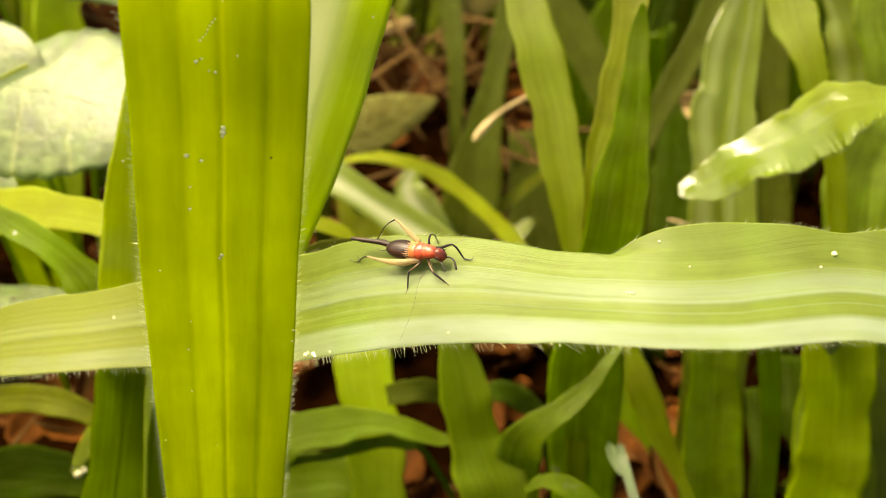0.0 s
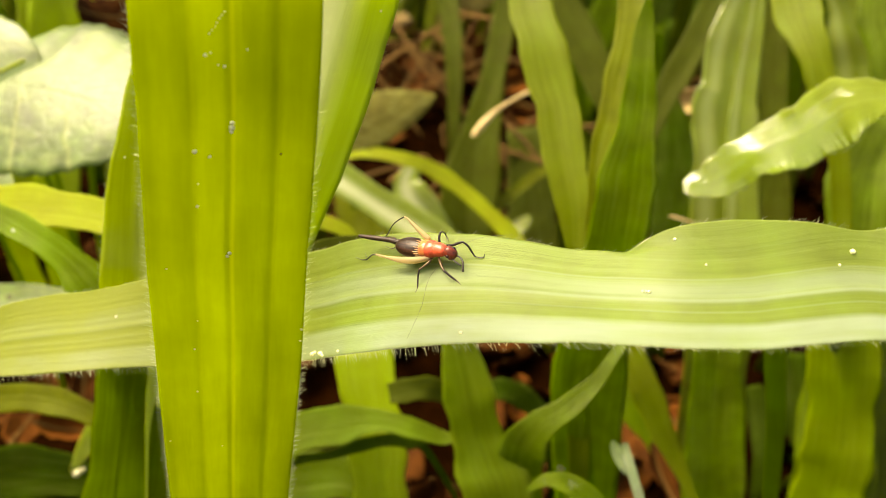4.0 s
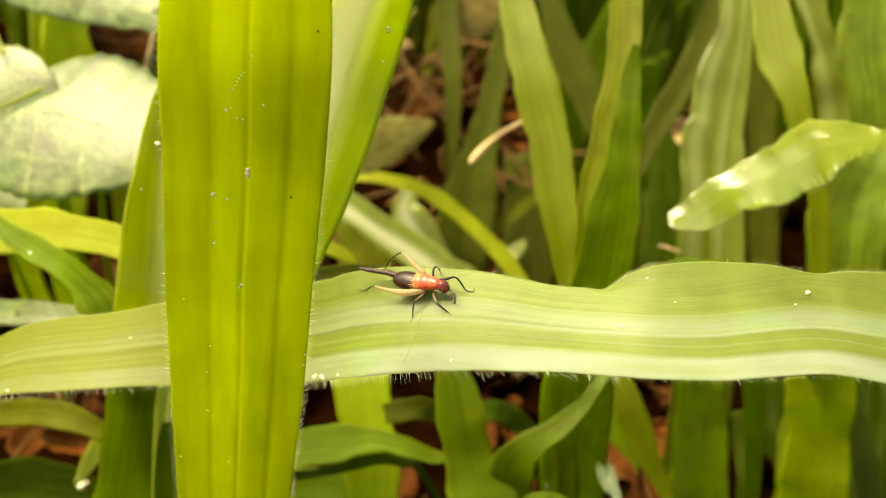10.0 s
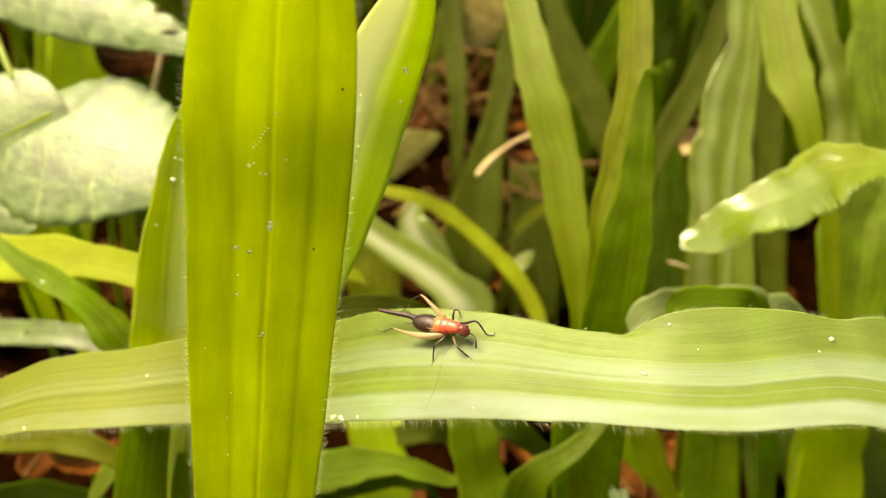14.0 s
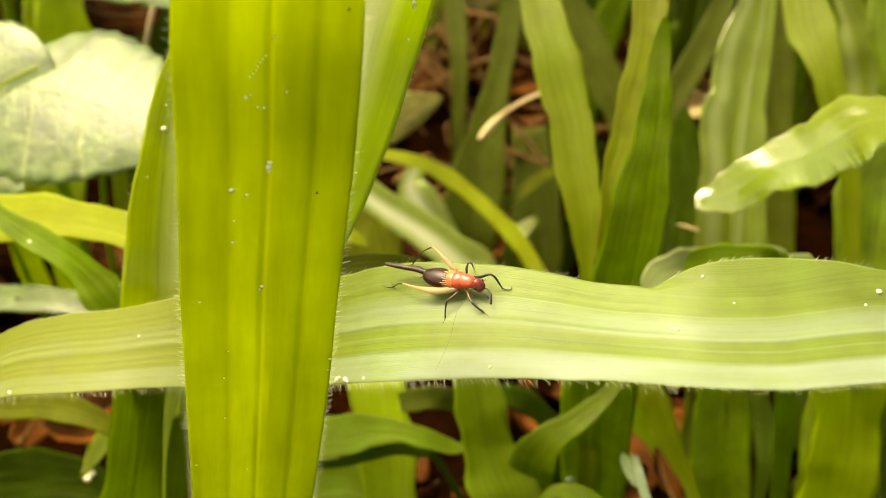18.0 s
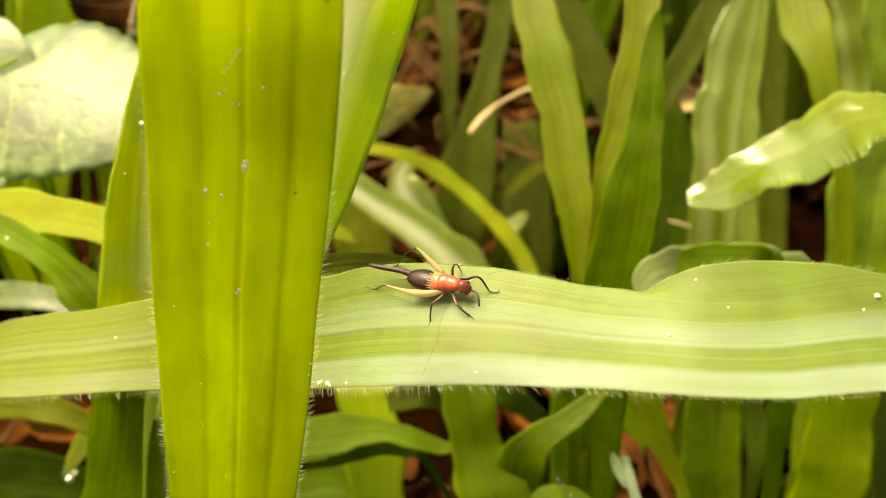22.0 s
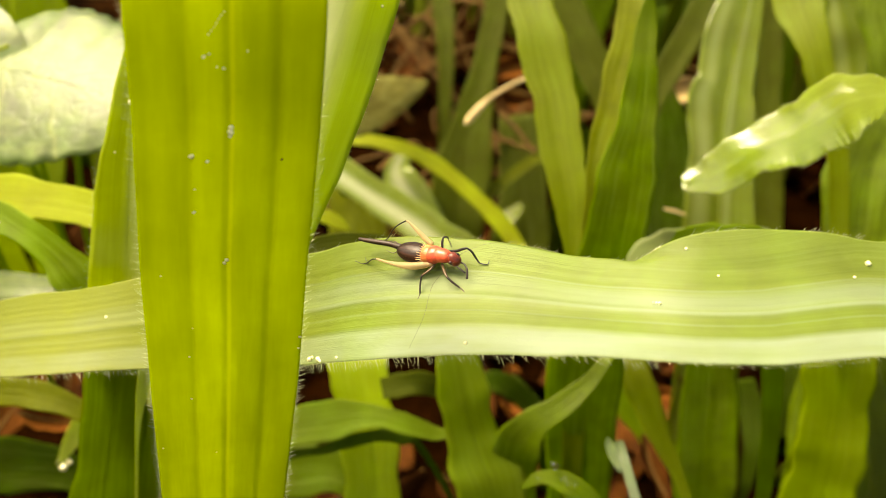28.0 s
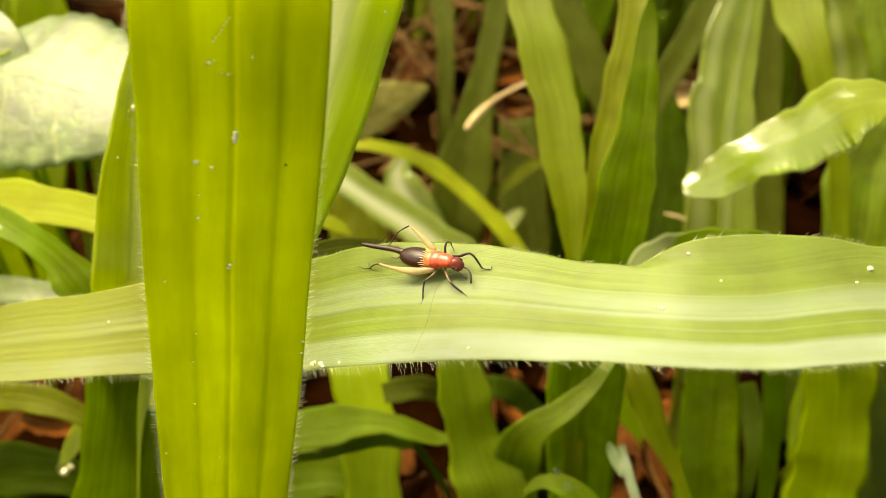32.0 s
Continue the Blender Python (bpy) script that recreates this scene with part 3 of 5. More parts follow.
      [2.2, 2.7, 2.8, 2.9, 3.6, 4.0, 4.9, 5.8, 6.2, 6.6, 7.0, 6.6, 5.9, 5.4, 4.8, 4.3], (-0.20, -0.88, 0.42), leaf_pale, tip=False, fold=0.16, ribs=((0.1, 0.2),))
grass("grass blade curving down beside the wide pale one", [(55.5, 170.2, 136.6), (55.8, 157.6, 129.4), (56.0, 147.0, 120.6), (56.0, 139.9, 113.9), (56.3, 135.4, 110.0), (57.0, 131.4, 106.8), (57.8, 128.5, 103.8), (58.4, 126.5, 100.2), (59.5, 124.6, 96.7), (61.1, 121.9, 91.9), (62.0, 118.5, 83.8), (62.4, 115.9, 77.1), (62.3, 112.4, 66.5), (62.2, 110.2, 49.4), (62.2, 109.5, 32.3), (62.2, 110.3, 15.1), (62.1, 112.6, -2.0)],
      [5.3, 6.3, 6.6, 6.6, 7.0, 5.8, 4.4, 3.7, 3.0, 3.0, 3.0, 3.0, 3.2, 2.9, 2.6, 2.3, 2.1], (-0.43, -0.85, 0.31), leaf_lime, tip=False, fold=0.15, ribs=((0.0, 0.2),))
grass("broad green grass blade standing upright at the edge of the clump", [(78.6, 166.2, 138.9), (78.5, 156.9, 129.1), (78.4, 149.6, 117.7), (78.0, 146.8, 112.6), (78.3, 144.0, 107.6), (78.9, 140.8, 101.7), (79.0, 138.4, 95.5), (76.3, 135.6, 90.3), (74.1, 133.7, 84.8), (72.9, 130.9, 79.7), (72.4, 127.1, 70.6), (70.8, 122.2, 59.7), (68.9, 115.8, 44.7), (67.7, 109.9, 31.4), (66.3, 108.6, 16.9), (64.7, 115.9, -2.0)],
      [10.8, 12.8, 13.5, 14.4, 14.0, 12.9, 12.0, 12.7, 13.5, 13.2, 11.5, 9.1, 12.2, 12.8, 10.3, 7.7], (-0.48, -0.82, 0.31), leaf_green, tip=False, fold=0.2, ribs=((-0.1, 0.2),(0.45,0.1)))
grass("dark green grass blade leaning behind the edge of the clump", [(89.6, 168.8, 116.7), (88.5, 158.6, 97.6), (87.5, 148.5, 78.4), (85.8, 138.3, 59.2), (83.7, 128.1, 40.1), (81.0, 118.8, 22.6), (81.0, 124.8, -2.0)],
      [9.8, 11.9, 11.9, 11.4, 11.9, 11.9, 7.2], (-0.47, -0.79, 0.39), leaf_dark, tip=False, fold=0.2, ribs=((0.0, 0.2),))
grass("bluish grass blade leaning through the clump", [(67.8, 193.2, 133.6), (72.2, 184.2, 124.5), (76.6, 177.2, 113.8), (78.9, 173.3, 106.8), (81.3, 170.8, 102.4), (82.8, 168.3, 97.9), (84.4, 166.0, 91.7), (85.1, 162.1, 84.7), (85.6, 158.5, 76.2), (85.0, 156.1, 69.7), (85.2, 150.2, 57.1), (85.5, 145.1, 43.7), (83.6, 138.6, 25.9), (82.5, 137.7, 13.7), (79.6, 144.6, -2.0)],
      [4.7, 5.6, 5.9, 4.7, 7.5, 9.3, 10.4, 11.5, 11.8, 10.8, 10.6, 10.0, 7.9, 6.3, 4.7], (-0.45, -0.84, 0.31), leaf_pale, tip=False, fold=0.15, ribs=((0.0, 0.2),))
grass("glossy light green leaf blade with a wet rounded tip", [(35.1, 113.6, 89.6), (36.3, 113.2, 90.0), (38.7, 112.6, 91.0), (41.2, 112.4, 92.8), (43.9, 112.0, 95.3), (46.8, 111.3, 97.0), (49.8, 110.5, 98.9), (52.4, 110.1, 101.2), (54.2, 109.3, 103.0), (56.2, 108.3, 104.3), (58.5, 107.0, 105.2), (61.0, 105.6, 105.8), (65.6, 104.0, 105.5), (71.5, 101.2, 100.4), (81.3, 97.6, 87.9), (87.0, 97.8, 71.4), (88.6, 101.8, 51.0), (86.1, 109.6, 26.5), (79.5, 121.2, -2.0)],
      [1.9, 3.8, 5.7, 6.6, 7.5, 8.2, 8.9, 10.1, 9.3, 7.3, 4.6, 2.9, 5.1, 5.1, 4.7, 4.3, 3.9, 3.5, 3.1], (-0.33, -0.66, 0.67), leaf_wet, fold=-0.04, ribs=(), wave=0.25, hair=(0.35, 0.35), hair_long=0.3, nu=29, nv=300, crimp=0.16)
grass("green grass leaf lying low behind the long leaf", [(26.7, 89.7, 92.6), (27.4, 89.6, 92.5), (29.2, 89.6, 92.6), (31.5, 89.6, 92.7), (33.9, 89.6, 92.7), (36.0, 89.5, 92.6), (38.0, 90.1, 91.7), (39.4, 90.5, 90.3), (45.9, 93.5, 67.2), (50.5, 96.5, 44.2), (53.3, 99.5, 21.1), (54.2, 102.5, -2.0)],
      [0.4, 3.1, 4.1, 4.5, 4.6, 4.5, 3.8, 2.9, 2.7, 2.4, 2.1, 1.9], (-0.34, -0.81, 0.48), leaf_shade, tip=False, fold=0.1, ribs=((0.0, 0.2),))
grass("greyish grass leaf lying low in the shade behind the long leaf", [(25.2, 96.9, 82.9), (26.1, 97.6, 84.2), (27.4, 98.2, 85.3), (29.2, 98.4, 85.7), (31.8, 98.9, 85.6), (36.7, 99.3, 85.6), (41.1, 99.3, 85.6), (44.8, 99.9, 84.7), (47.7, 100.5, 83.8), (65.1, 106.8, 62.3), (77.5, 112.2, 40.9), (84.9, 116.6, 19.4), (87.4, 120.1, -2.0)],
      [1.2, 4.2, 5.9, 6.7, 7.1, 7.4, 7.4, 6.5, 5.6, 5.1, 4.6, 4.1, 3.7], (-0.32, -0.81, 0.49), leaf_grey, fold=0.1, ribs=((0.0, 0.2),))
grass("green grass leaf lying low behind the cricket", [(-17.7, 83.2, 94.0), (-15.0, 84.5, 94.3), (-12.3, 85.5, 94.3), (-9.1, 86.4, 93.9), (-6.3, 87.1, 93.2), (-3.8, 88.4, 91.5), (2.1, 96.4, 82.8), (3.1, 101.9, 73.8), (3.8, 104.5, 63.9), (5.0, 103.2, 55.0), (6.2, 102.4, 45.5), (7.4, 102.6, 35.1), (8.6, 103.8, 23.6), (9.8, 106.0, 11.3), (11.0, 109.2, -2.0)],
      [1.3, 2.3, 2.7, 2.8, 2.3, 1.8, 2.6, 2.5, 2.4, 2.3, 2.1, 1.9, 1.8, 1.6, 1.4], (0.07, -0.86, 0.51), leaf_olive, fold=0.1, ribs=((0.0, 0.2),))
grass("thin yellow grass blade bending behind the stems", [(-15.5, 133.1, 70.7), (-18.1, 133.8, 72.2), (-22.8, 134.6, 73.6), (-28.9, 134.8, 74.0), (-34.2, 134.3, 71.0), (-38.3, 132.2, 62.8), (-40.6, 128.8, 50.0), (-42.0, 127.1, 39.3), (-42.5, 127.2, 27.1), (-42.0, 129.1, 13.3), (-40.6, 132.8, -2.0)],
      [0.6, 2.2, 2.6, 2.4, 2.0, 1.9, 1.7, 1.5, 1.4, 1.2, 1.0], (0.17, -0.78, 0.60), leaf_yellow, fold=0.1, ribs=((0.0, 0.2),))
grass("narrow yellow-green grass leaf lying across behind the stems", [(-87.2, 113.5, 80.8), (-76.0, 112.1, 86.7), (-65.4, 108.4, 88.2), (-57.4, 105.8, 89.7), (-51.0, 103.8, 90.2), (-45.2, 102.3, 89.6), (-38.6, 100.3, 88.0), (-33.6, 98.8, 85.1), (-30.8, 97.1, 79.7), (-31.4, 97.2, 69.2), (-33.2, 97.7, 55.3), (-34.4, 98.2, 43.2), (-34.7, 99.1, 29.6), (-34.4, 100.2, 14.5), (-33.2, 101.7, -2.0)],
      [5.2, 6.7, 7.5, 7.0, 5.5, 4.9, 4.4, 4.0, 3.6, 3.2, 3.2, 2.9, 2.6, 2.3, 1.9], (0.30, -0.62, 0.73), leaf_yellow, tip=False, fold=0.1, ribs=((0.0, 0.2),))
grass("grass blade slanting down to the stems", [(-68.7, 106.4, 95.1), (-60.8, 101.1, 92.0), (-56.7, 99.1, 90.6), (-51.9, 96.9, 88.8), (-48.5, 95.4, 86.3), (-46.2, 94.1, 83.9), (-42.8, 93.1, 78.6), (-42.8, 91.2, 70.8), (-42.8, 89.1, 58.8), (-42.8, 88.5, 45.5), (-42.8, 89.3, 31.0), (-42.8, 91.5, 15.1), (-42.8, 95.2, -2.0)],
      [1.5, 2.6, 3.5, 3.8, 4.3, 5.5, 3.3, 3.1, 2.8, 2.6, 2.3, 2.1, 1.8], (0.43, -0.79, 0.44), leaf_deep, fold=0.14, ribs=((0.0, 0.2),))
grass("pale whitish grass leaf with a dark spot", [(-115.2, 154.4, 47.0), (-103.7, 151.4, 47.7), (-90.8, 147.8, 49.6), (-81.2, 145.2, 50.9), (-72.2, 142.8, 50.7), (-63.1, 141.2, 47.6), (-56.7, 140.4, 43.6), (-52.7, 140.8, 36.7), (-51.1, 142.4, 26.7), (-51.9, 145.2, 13.9), (-55.1, 149.2, -2.0)],
      [2.4, 4.8, 6.1, 5.1, 4.6, 4.1, 3.8, 3.4, 3.1, 2.8, 2.5], (0.36, -0.61, 0.70), leaf_herb, fold=0.1, ribs=((0.0, 0.2),))
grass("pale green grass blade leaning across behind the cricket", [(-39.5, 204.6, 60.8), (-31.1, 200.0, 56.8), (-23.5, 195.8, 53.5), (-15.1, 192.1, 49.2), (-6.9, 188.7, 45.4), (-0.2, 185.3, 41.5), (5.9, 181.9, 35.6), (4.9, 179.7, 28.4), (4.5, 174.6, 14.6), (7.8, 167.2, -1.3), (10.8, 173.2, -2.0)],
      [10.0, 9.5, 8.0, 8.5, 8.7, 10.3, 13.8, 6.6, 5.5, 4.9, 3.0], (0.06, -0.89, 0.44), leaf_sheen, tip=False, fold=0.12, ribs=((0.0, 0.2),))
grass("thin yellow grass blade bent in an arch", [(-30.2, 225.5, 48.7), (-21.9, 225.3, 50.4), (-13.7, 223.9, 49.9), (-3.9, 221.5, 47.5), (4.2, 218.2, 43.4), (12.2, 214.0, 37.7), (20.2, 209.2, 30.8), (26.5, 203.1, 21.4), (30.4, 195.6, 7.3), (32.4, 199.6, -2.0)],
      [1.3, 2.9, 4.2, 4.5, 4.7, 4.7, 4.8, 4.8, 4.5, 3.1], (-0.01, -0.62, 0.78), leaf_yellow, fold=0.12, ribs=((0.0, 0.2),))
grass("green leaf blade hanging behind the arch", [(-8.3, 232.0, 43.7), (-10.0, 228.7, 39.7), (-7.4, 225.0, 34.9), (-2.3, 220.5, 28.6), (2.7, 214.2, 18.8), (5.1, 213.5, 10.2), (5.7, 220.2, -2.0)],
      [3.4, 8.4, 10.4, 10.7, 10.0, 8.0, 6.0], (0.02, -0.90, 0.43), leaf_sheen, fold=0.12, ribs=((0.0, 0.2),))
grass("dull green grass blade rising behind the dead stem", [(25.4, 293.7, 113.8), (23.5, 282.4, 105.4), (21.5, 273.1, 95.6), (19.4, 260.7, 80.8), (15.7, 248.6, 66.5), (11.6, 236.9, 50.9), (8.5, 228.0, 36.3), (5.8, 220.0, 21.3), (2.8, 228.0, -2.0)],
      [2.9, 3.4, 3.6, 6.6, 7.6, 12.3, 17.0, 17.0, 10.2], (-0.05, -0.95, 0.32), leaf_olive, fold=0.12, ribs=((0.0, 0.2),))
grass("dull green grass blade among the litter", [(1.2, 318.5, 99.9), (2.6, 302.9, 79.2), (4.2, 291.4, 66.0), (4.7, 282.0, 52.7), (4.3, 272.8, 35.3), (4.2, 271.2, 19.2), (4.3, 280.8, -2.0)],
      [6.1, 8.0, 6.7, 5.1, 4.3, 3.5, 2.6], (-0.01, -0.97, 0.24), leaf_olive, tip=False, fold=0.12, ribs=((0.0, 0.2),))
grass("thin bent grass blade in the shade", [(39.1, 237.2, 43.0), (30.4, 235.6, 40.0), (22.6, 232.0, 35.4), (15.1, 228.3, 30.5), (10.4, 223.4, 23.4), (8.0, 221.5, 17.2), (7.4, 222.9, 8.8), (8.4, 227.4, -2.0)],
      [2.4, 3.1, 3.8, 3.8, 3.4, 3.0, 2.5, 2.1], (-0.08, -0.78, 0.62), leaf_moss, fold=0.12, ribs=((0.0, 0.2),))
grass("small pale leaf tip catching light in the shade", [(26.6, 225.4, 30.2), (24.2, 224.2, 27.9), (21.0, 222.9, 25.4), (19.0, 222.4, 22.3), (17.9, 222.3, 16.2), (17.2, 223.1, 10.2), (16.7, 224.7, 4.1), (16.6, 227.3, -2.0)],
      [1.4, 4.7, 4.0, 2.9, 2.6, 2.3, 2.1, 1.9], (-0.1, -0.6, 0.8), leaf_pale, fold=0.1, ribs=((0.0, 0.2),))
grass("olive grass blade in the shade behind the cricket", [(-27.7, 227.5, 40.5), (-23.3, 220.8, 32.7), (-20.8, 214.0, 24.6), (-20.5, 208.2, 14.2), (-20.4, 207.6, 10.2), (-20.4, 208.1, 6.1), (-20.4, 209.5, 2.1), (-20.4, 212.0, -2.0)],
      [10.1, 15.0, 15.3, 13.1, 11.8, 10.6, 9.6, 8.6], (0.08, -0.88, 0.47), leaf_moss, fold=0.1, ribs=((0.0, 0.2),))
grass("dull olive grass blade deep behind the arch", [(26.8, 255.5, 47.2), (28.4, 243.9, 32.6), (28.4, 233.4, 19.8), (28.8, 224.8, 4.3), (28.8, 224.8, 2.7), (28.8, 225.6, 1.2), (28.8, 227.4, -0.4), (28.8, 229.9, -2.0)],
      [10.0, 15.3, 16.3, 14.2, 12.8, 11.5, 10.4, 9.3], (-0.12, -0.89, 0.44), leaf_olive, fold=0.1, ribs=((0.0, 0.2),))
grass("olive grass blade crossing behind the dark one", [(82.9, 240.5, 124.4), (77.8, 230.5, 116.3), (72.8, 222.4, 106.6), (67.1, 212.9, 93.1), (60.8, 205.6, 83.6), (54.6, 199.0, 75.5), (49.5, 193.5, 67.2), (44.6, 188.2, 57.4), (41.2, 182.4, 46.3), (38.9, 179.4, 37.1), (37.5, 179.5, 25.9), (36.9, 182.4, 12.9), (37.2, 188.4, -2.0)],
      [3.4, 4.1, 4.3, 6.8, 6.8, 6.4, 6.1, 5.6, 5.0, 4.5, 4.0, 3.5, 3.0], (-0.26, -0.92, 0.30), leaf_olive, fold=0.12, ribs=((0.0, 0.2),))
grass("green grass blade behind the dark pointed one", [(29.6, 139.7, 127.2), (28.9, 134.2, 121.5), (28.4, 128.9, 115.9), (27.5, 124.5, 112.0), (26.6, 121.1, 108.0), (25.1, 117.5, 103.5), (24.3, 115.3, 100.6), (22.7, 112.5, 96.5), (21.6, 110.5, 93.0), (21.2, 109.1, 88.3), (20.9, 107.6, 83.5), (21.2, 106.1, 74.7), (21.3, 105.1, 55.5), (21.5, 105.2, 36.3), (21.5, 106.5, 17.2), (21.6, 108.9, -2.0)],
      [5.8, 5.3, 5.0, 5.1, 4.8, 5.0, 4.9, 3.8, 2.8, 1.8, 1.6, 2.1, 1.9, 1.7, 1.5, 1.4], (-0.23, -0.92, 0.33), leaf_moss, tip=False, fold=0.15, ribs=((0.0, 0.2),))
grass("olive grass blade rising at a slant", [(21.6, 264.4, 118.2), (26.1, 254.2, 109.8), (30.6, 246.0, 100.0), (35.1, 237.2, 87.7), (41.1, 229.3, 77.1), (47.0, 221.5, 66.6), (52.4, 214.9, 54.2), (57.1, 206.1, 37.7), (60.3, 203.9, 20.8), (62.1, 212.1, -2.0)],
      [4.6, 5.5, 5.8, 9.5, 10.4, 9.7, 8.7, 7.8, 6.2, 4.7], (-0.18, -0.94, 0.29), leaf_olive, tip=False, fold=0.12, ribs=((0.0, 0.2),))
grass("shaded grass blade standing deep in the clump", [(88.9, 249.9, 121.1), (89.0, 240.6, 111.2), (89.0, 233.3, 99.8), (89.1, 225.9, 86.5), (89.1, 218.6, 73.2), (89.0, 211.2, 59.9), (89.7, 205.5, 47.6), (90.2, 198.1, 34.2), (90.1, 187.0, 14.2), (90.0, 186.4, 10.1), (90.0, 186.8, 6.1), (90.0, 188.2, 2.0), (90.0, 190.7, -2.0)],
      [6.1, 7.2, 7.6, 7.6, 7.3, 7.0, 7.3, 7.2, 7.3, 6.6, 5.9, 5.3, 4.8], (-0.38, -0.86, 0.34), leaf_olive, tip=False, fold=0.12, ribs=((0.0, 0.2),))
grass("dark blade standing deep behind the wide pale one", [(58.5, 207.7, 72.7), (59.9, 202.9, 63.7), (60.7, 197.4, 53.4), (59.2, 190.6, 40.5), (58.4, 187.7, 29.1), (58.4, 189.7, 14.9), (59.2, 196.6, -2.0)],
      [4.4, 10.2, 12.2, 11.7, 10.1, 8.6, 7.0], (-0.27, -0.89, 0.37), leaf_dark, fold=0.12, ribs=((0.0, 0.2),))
grass("blurred bright green grass blade behind the herb", [(-100.5, 237.8, 129.3), (-97.8, 227.2, 111.4), (-96.2, 218.0, 96.3), (-96.6, 208.2, 80.0), (-97.2, 199.4, 63.4), (-96.9, 190.0, 45.7), (-96.8, 186.9, 25.3), (-96.9, 196.0, -2.0)],
      [8.7, 13.1, 15.0, 13.8, 11.5, 8.6, 6.9, 5.2], (0.55, -0.80, 0.22), leaf_bright, tip=False, fold=0.14, ribs=((0.0, 0.2),))
grass("bright green grass blade leaning behind the herb", [(-121.8, 259.9, 128.3), (-115.2, 247.3, 108.9), (-110.8, 235.9, 89.6), (-112.3, 225.6, 70.1), (-117.1, 213.0, 46.5), (-119.8, 210.0, 25.8), (-121.1, 219.0, -2.0)],
      [9.6, 12.6, 12.0, 11.0, 9.4, 7.6, 5.7], (0.43, -0.88, 0.19), leaf_bright, tip=False, fold=0.14, ribs=((0.0, 0.2),))
grass("pale yellowish grass blade bending behind the broad one", [(-83.3, 250.0, 120.3), (-86.9, 237.7, 101.4), (-88.3, 227.0, 85.5), (-88.7, 218.3, 69.2), (-88.0, 207.5, 48.9), (-87.1, 204.2, 27.1), (-86.0, 213.5, -2.0)],
      [4.7, 5.3, 4.6, 4.3, 4.0, 3.2, 2.4], (0.35, -0.91, 0.22), leaf_lime, tip=False, fold=0.14, ribs=((0.0, 0.2),))

# ---- low blades under the horizontal leaf ----
grass("grass leaf arching low over another blade", [(-30.1, 95.4, 45.5), (-25.7, 99.4, 52.9), (-21.3, 100.3, 54.7), (-17.4, 100.9, 54.9), (-13.3, 101.7, 55.3), (-9.2, 101.6, 55.3), (-5.1, 101.0, 54.4), (-0.6, 101.1, 52.5), (3.2, 101.3, 50.9), (11.6, 102.4, 37.7), (17.6, 104.1, 24.5), (21.2, 106.3, 11.2), (22.4, 109.0, -2.0)],
      [5.1, 7.4, 6.4, 6.6, 4.8, 3.7, 3.1, 2.3, 1.2, 1.0, 0.9, 0.8, 0.8], (0.06, -0.55, 0.83), leaf_shade, fold=0.1, ribs=((0.0, 0.2),))
# Dark strip laid where the arching leaf's shadow falls on the blade behind
grass("thin dark strip standing for the shadow under the arching leaf", [(-29.3, 99.9, 46.4), (-22.7, 100.9, 48.4), (-17.8, 101.2, 49.1), (-13.4, 101.8, 50.4), (-8.9, 102.2, 51.2), (-5.8, 102.3, 50.5), (-2.9, 102.4, 48.7), (2.6, 103.1, 36.0), (6.5, 104.4, 23.3), (8.9, 106.4, 10.7), (9.7, 109.1, -2.0)],
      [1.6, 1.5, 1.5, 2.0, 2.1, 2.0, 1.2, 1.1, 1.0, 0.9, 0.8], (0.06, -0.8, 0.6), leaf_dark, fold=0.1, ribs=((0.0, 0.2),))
grass("upright grass blade lit from above with a shadow across it", [(-14.6, 116.8, 65.0), (-13.5, 113.7, 60.4), (-12.7, 110.2, 56.2), (-11.9, 107.8, 52.9), (-11.0, 104.9, 48.9), (-10.7, 102.3, 44.1), (-10.4, 99.5, 39.5), (-10.6, 96.0, 33.0), (-10.7, 94.0, 27.7), (-10.8, 93.2, 21.5), (-10.8, 93.6, 14.5), (-10.7, 95.2, 6.7), (-10.6, 98.0, -2.0)],
      [8.4, 8.9, 9.1, 8.9, 8.9, 9.1, 9.0, 8.2, 7.7, 7.3, 6.8, 6.3, 5.8], (0.06, -0.77, 0.64), leaf_bright, fold=0.08, ribs=((0.0, 0.2),(0.5,0.1)))
grass("dark green grass blade rising under the horizontal leaf", [(0.6, 100.5, 76.3), (1.7, 99.8, 70.9), (2.8, 98.7, 65.9), (3.7, 97.7, 61.1), (4.7, 97.3, 56.2), (6.2, 96.0, 51.8), (8.0, 94.6, 47.4), (9.4, 94.0, 37.8), (10.5, 93.2, 29.5), (11.2, 93.2, 20.1), (11.5, 94.2, 9.6), (11.4, 96.0, -2.0)],
      [2.4, 5.0, 6.9, 7.3, 7.9, 9.5, 10.9, 8.9, 8.2, 7.6, 6.9, 6.2], (-0.06, -0.76, 0.65), leaf_fresh, fold=0.14, ribs=((0.0, 0.2),))
grass("twisted green grass blade slanting up under the leaf", [(27.2, 101.4, 72.5), (23.3, 98.2, 68.6), (21.4, 96.9, 66.3), (17.2, 95.2, 63.0), (13.7, 94.8, 60.3), (11.6, 94.9, 56.3), (11.1, 96.0, 49.9), (11.9, 97.5, 37.9), (12.8, 97.4, 29.4), (13.5, 98.1, 19.9), (13.8, 99.4, 9.5), (13.9, 101.5, -2.0)],
      [0.6, 1.8, 2.2, 3.4, 4.7, 6.5, 7.5, 8.2, 7.6, 7.0, 6.3, 5.7], (-0.17, -0.75, 0.64), leaf_green, fold=0.1, ribs=((0.0, 0.2),))
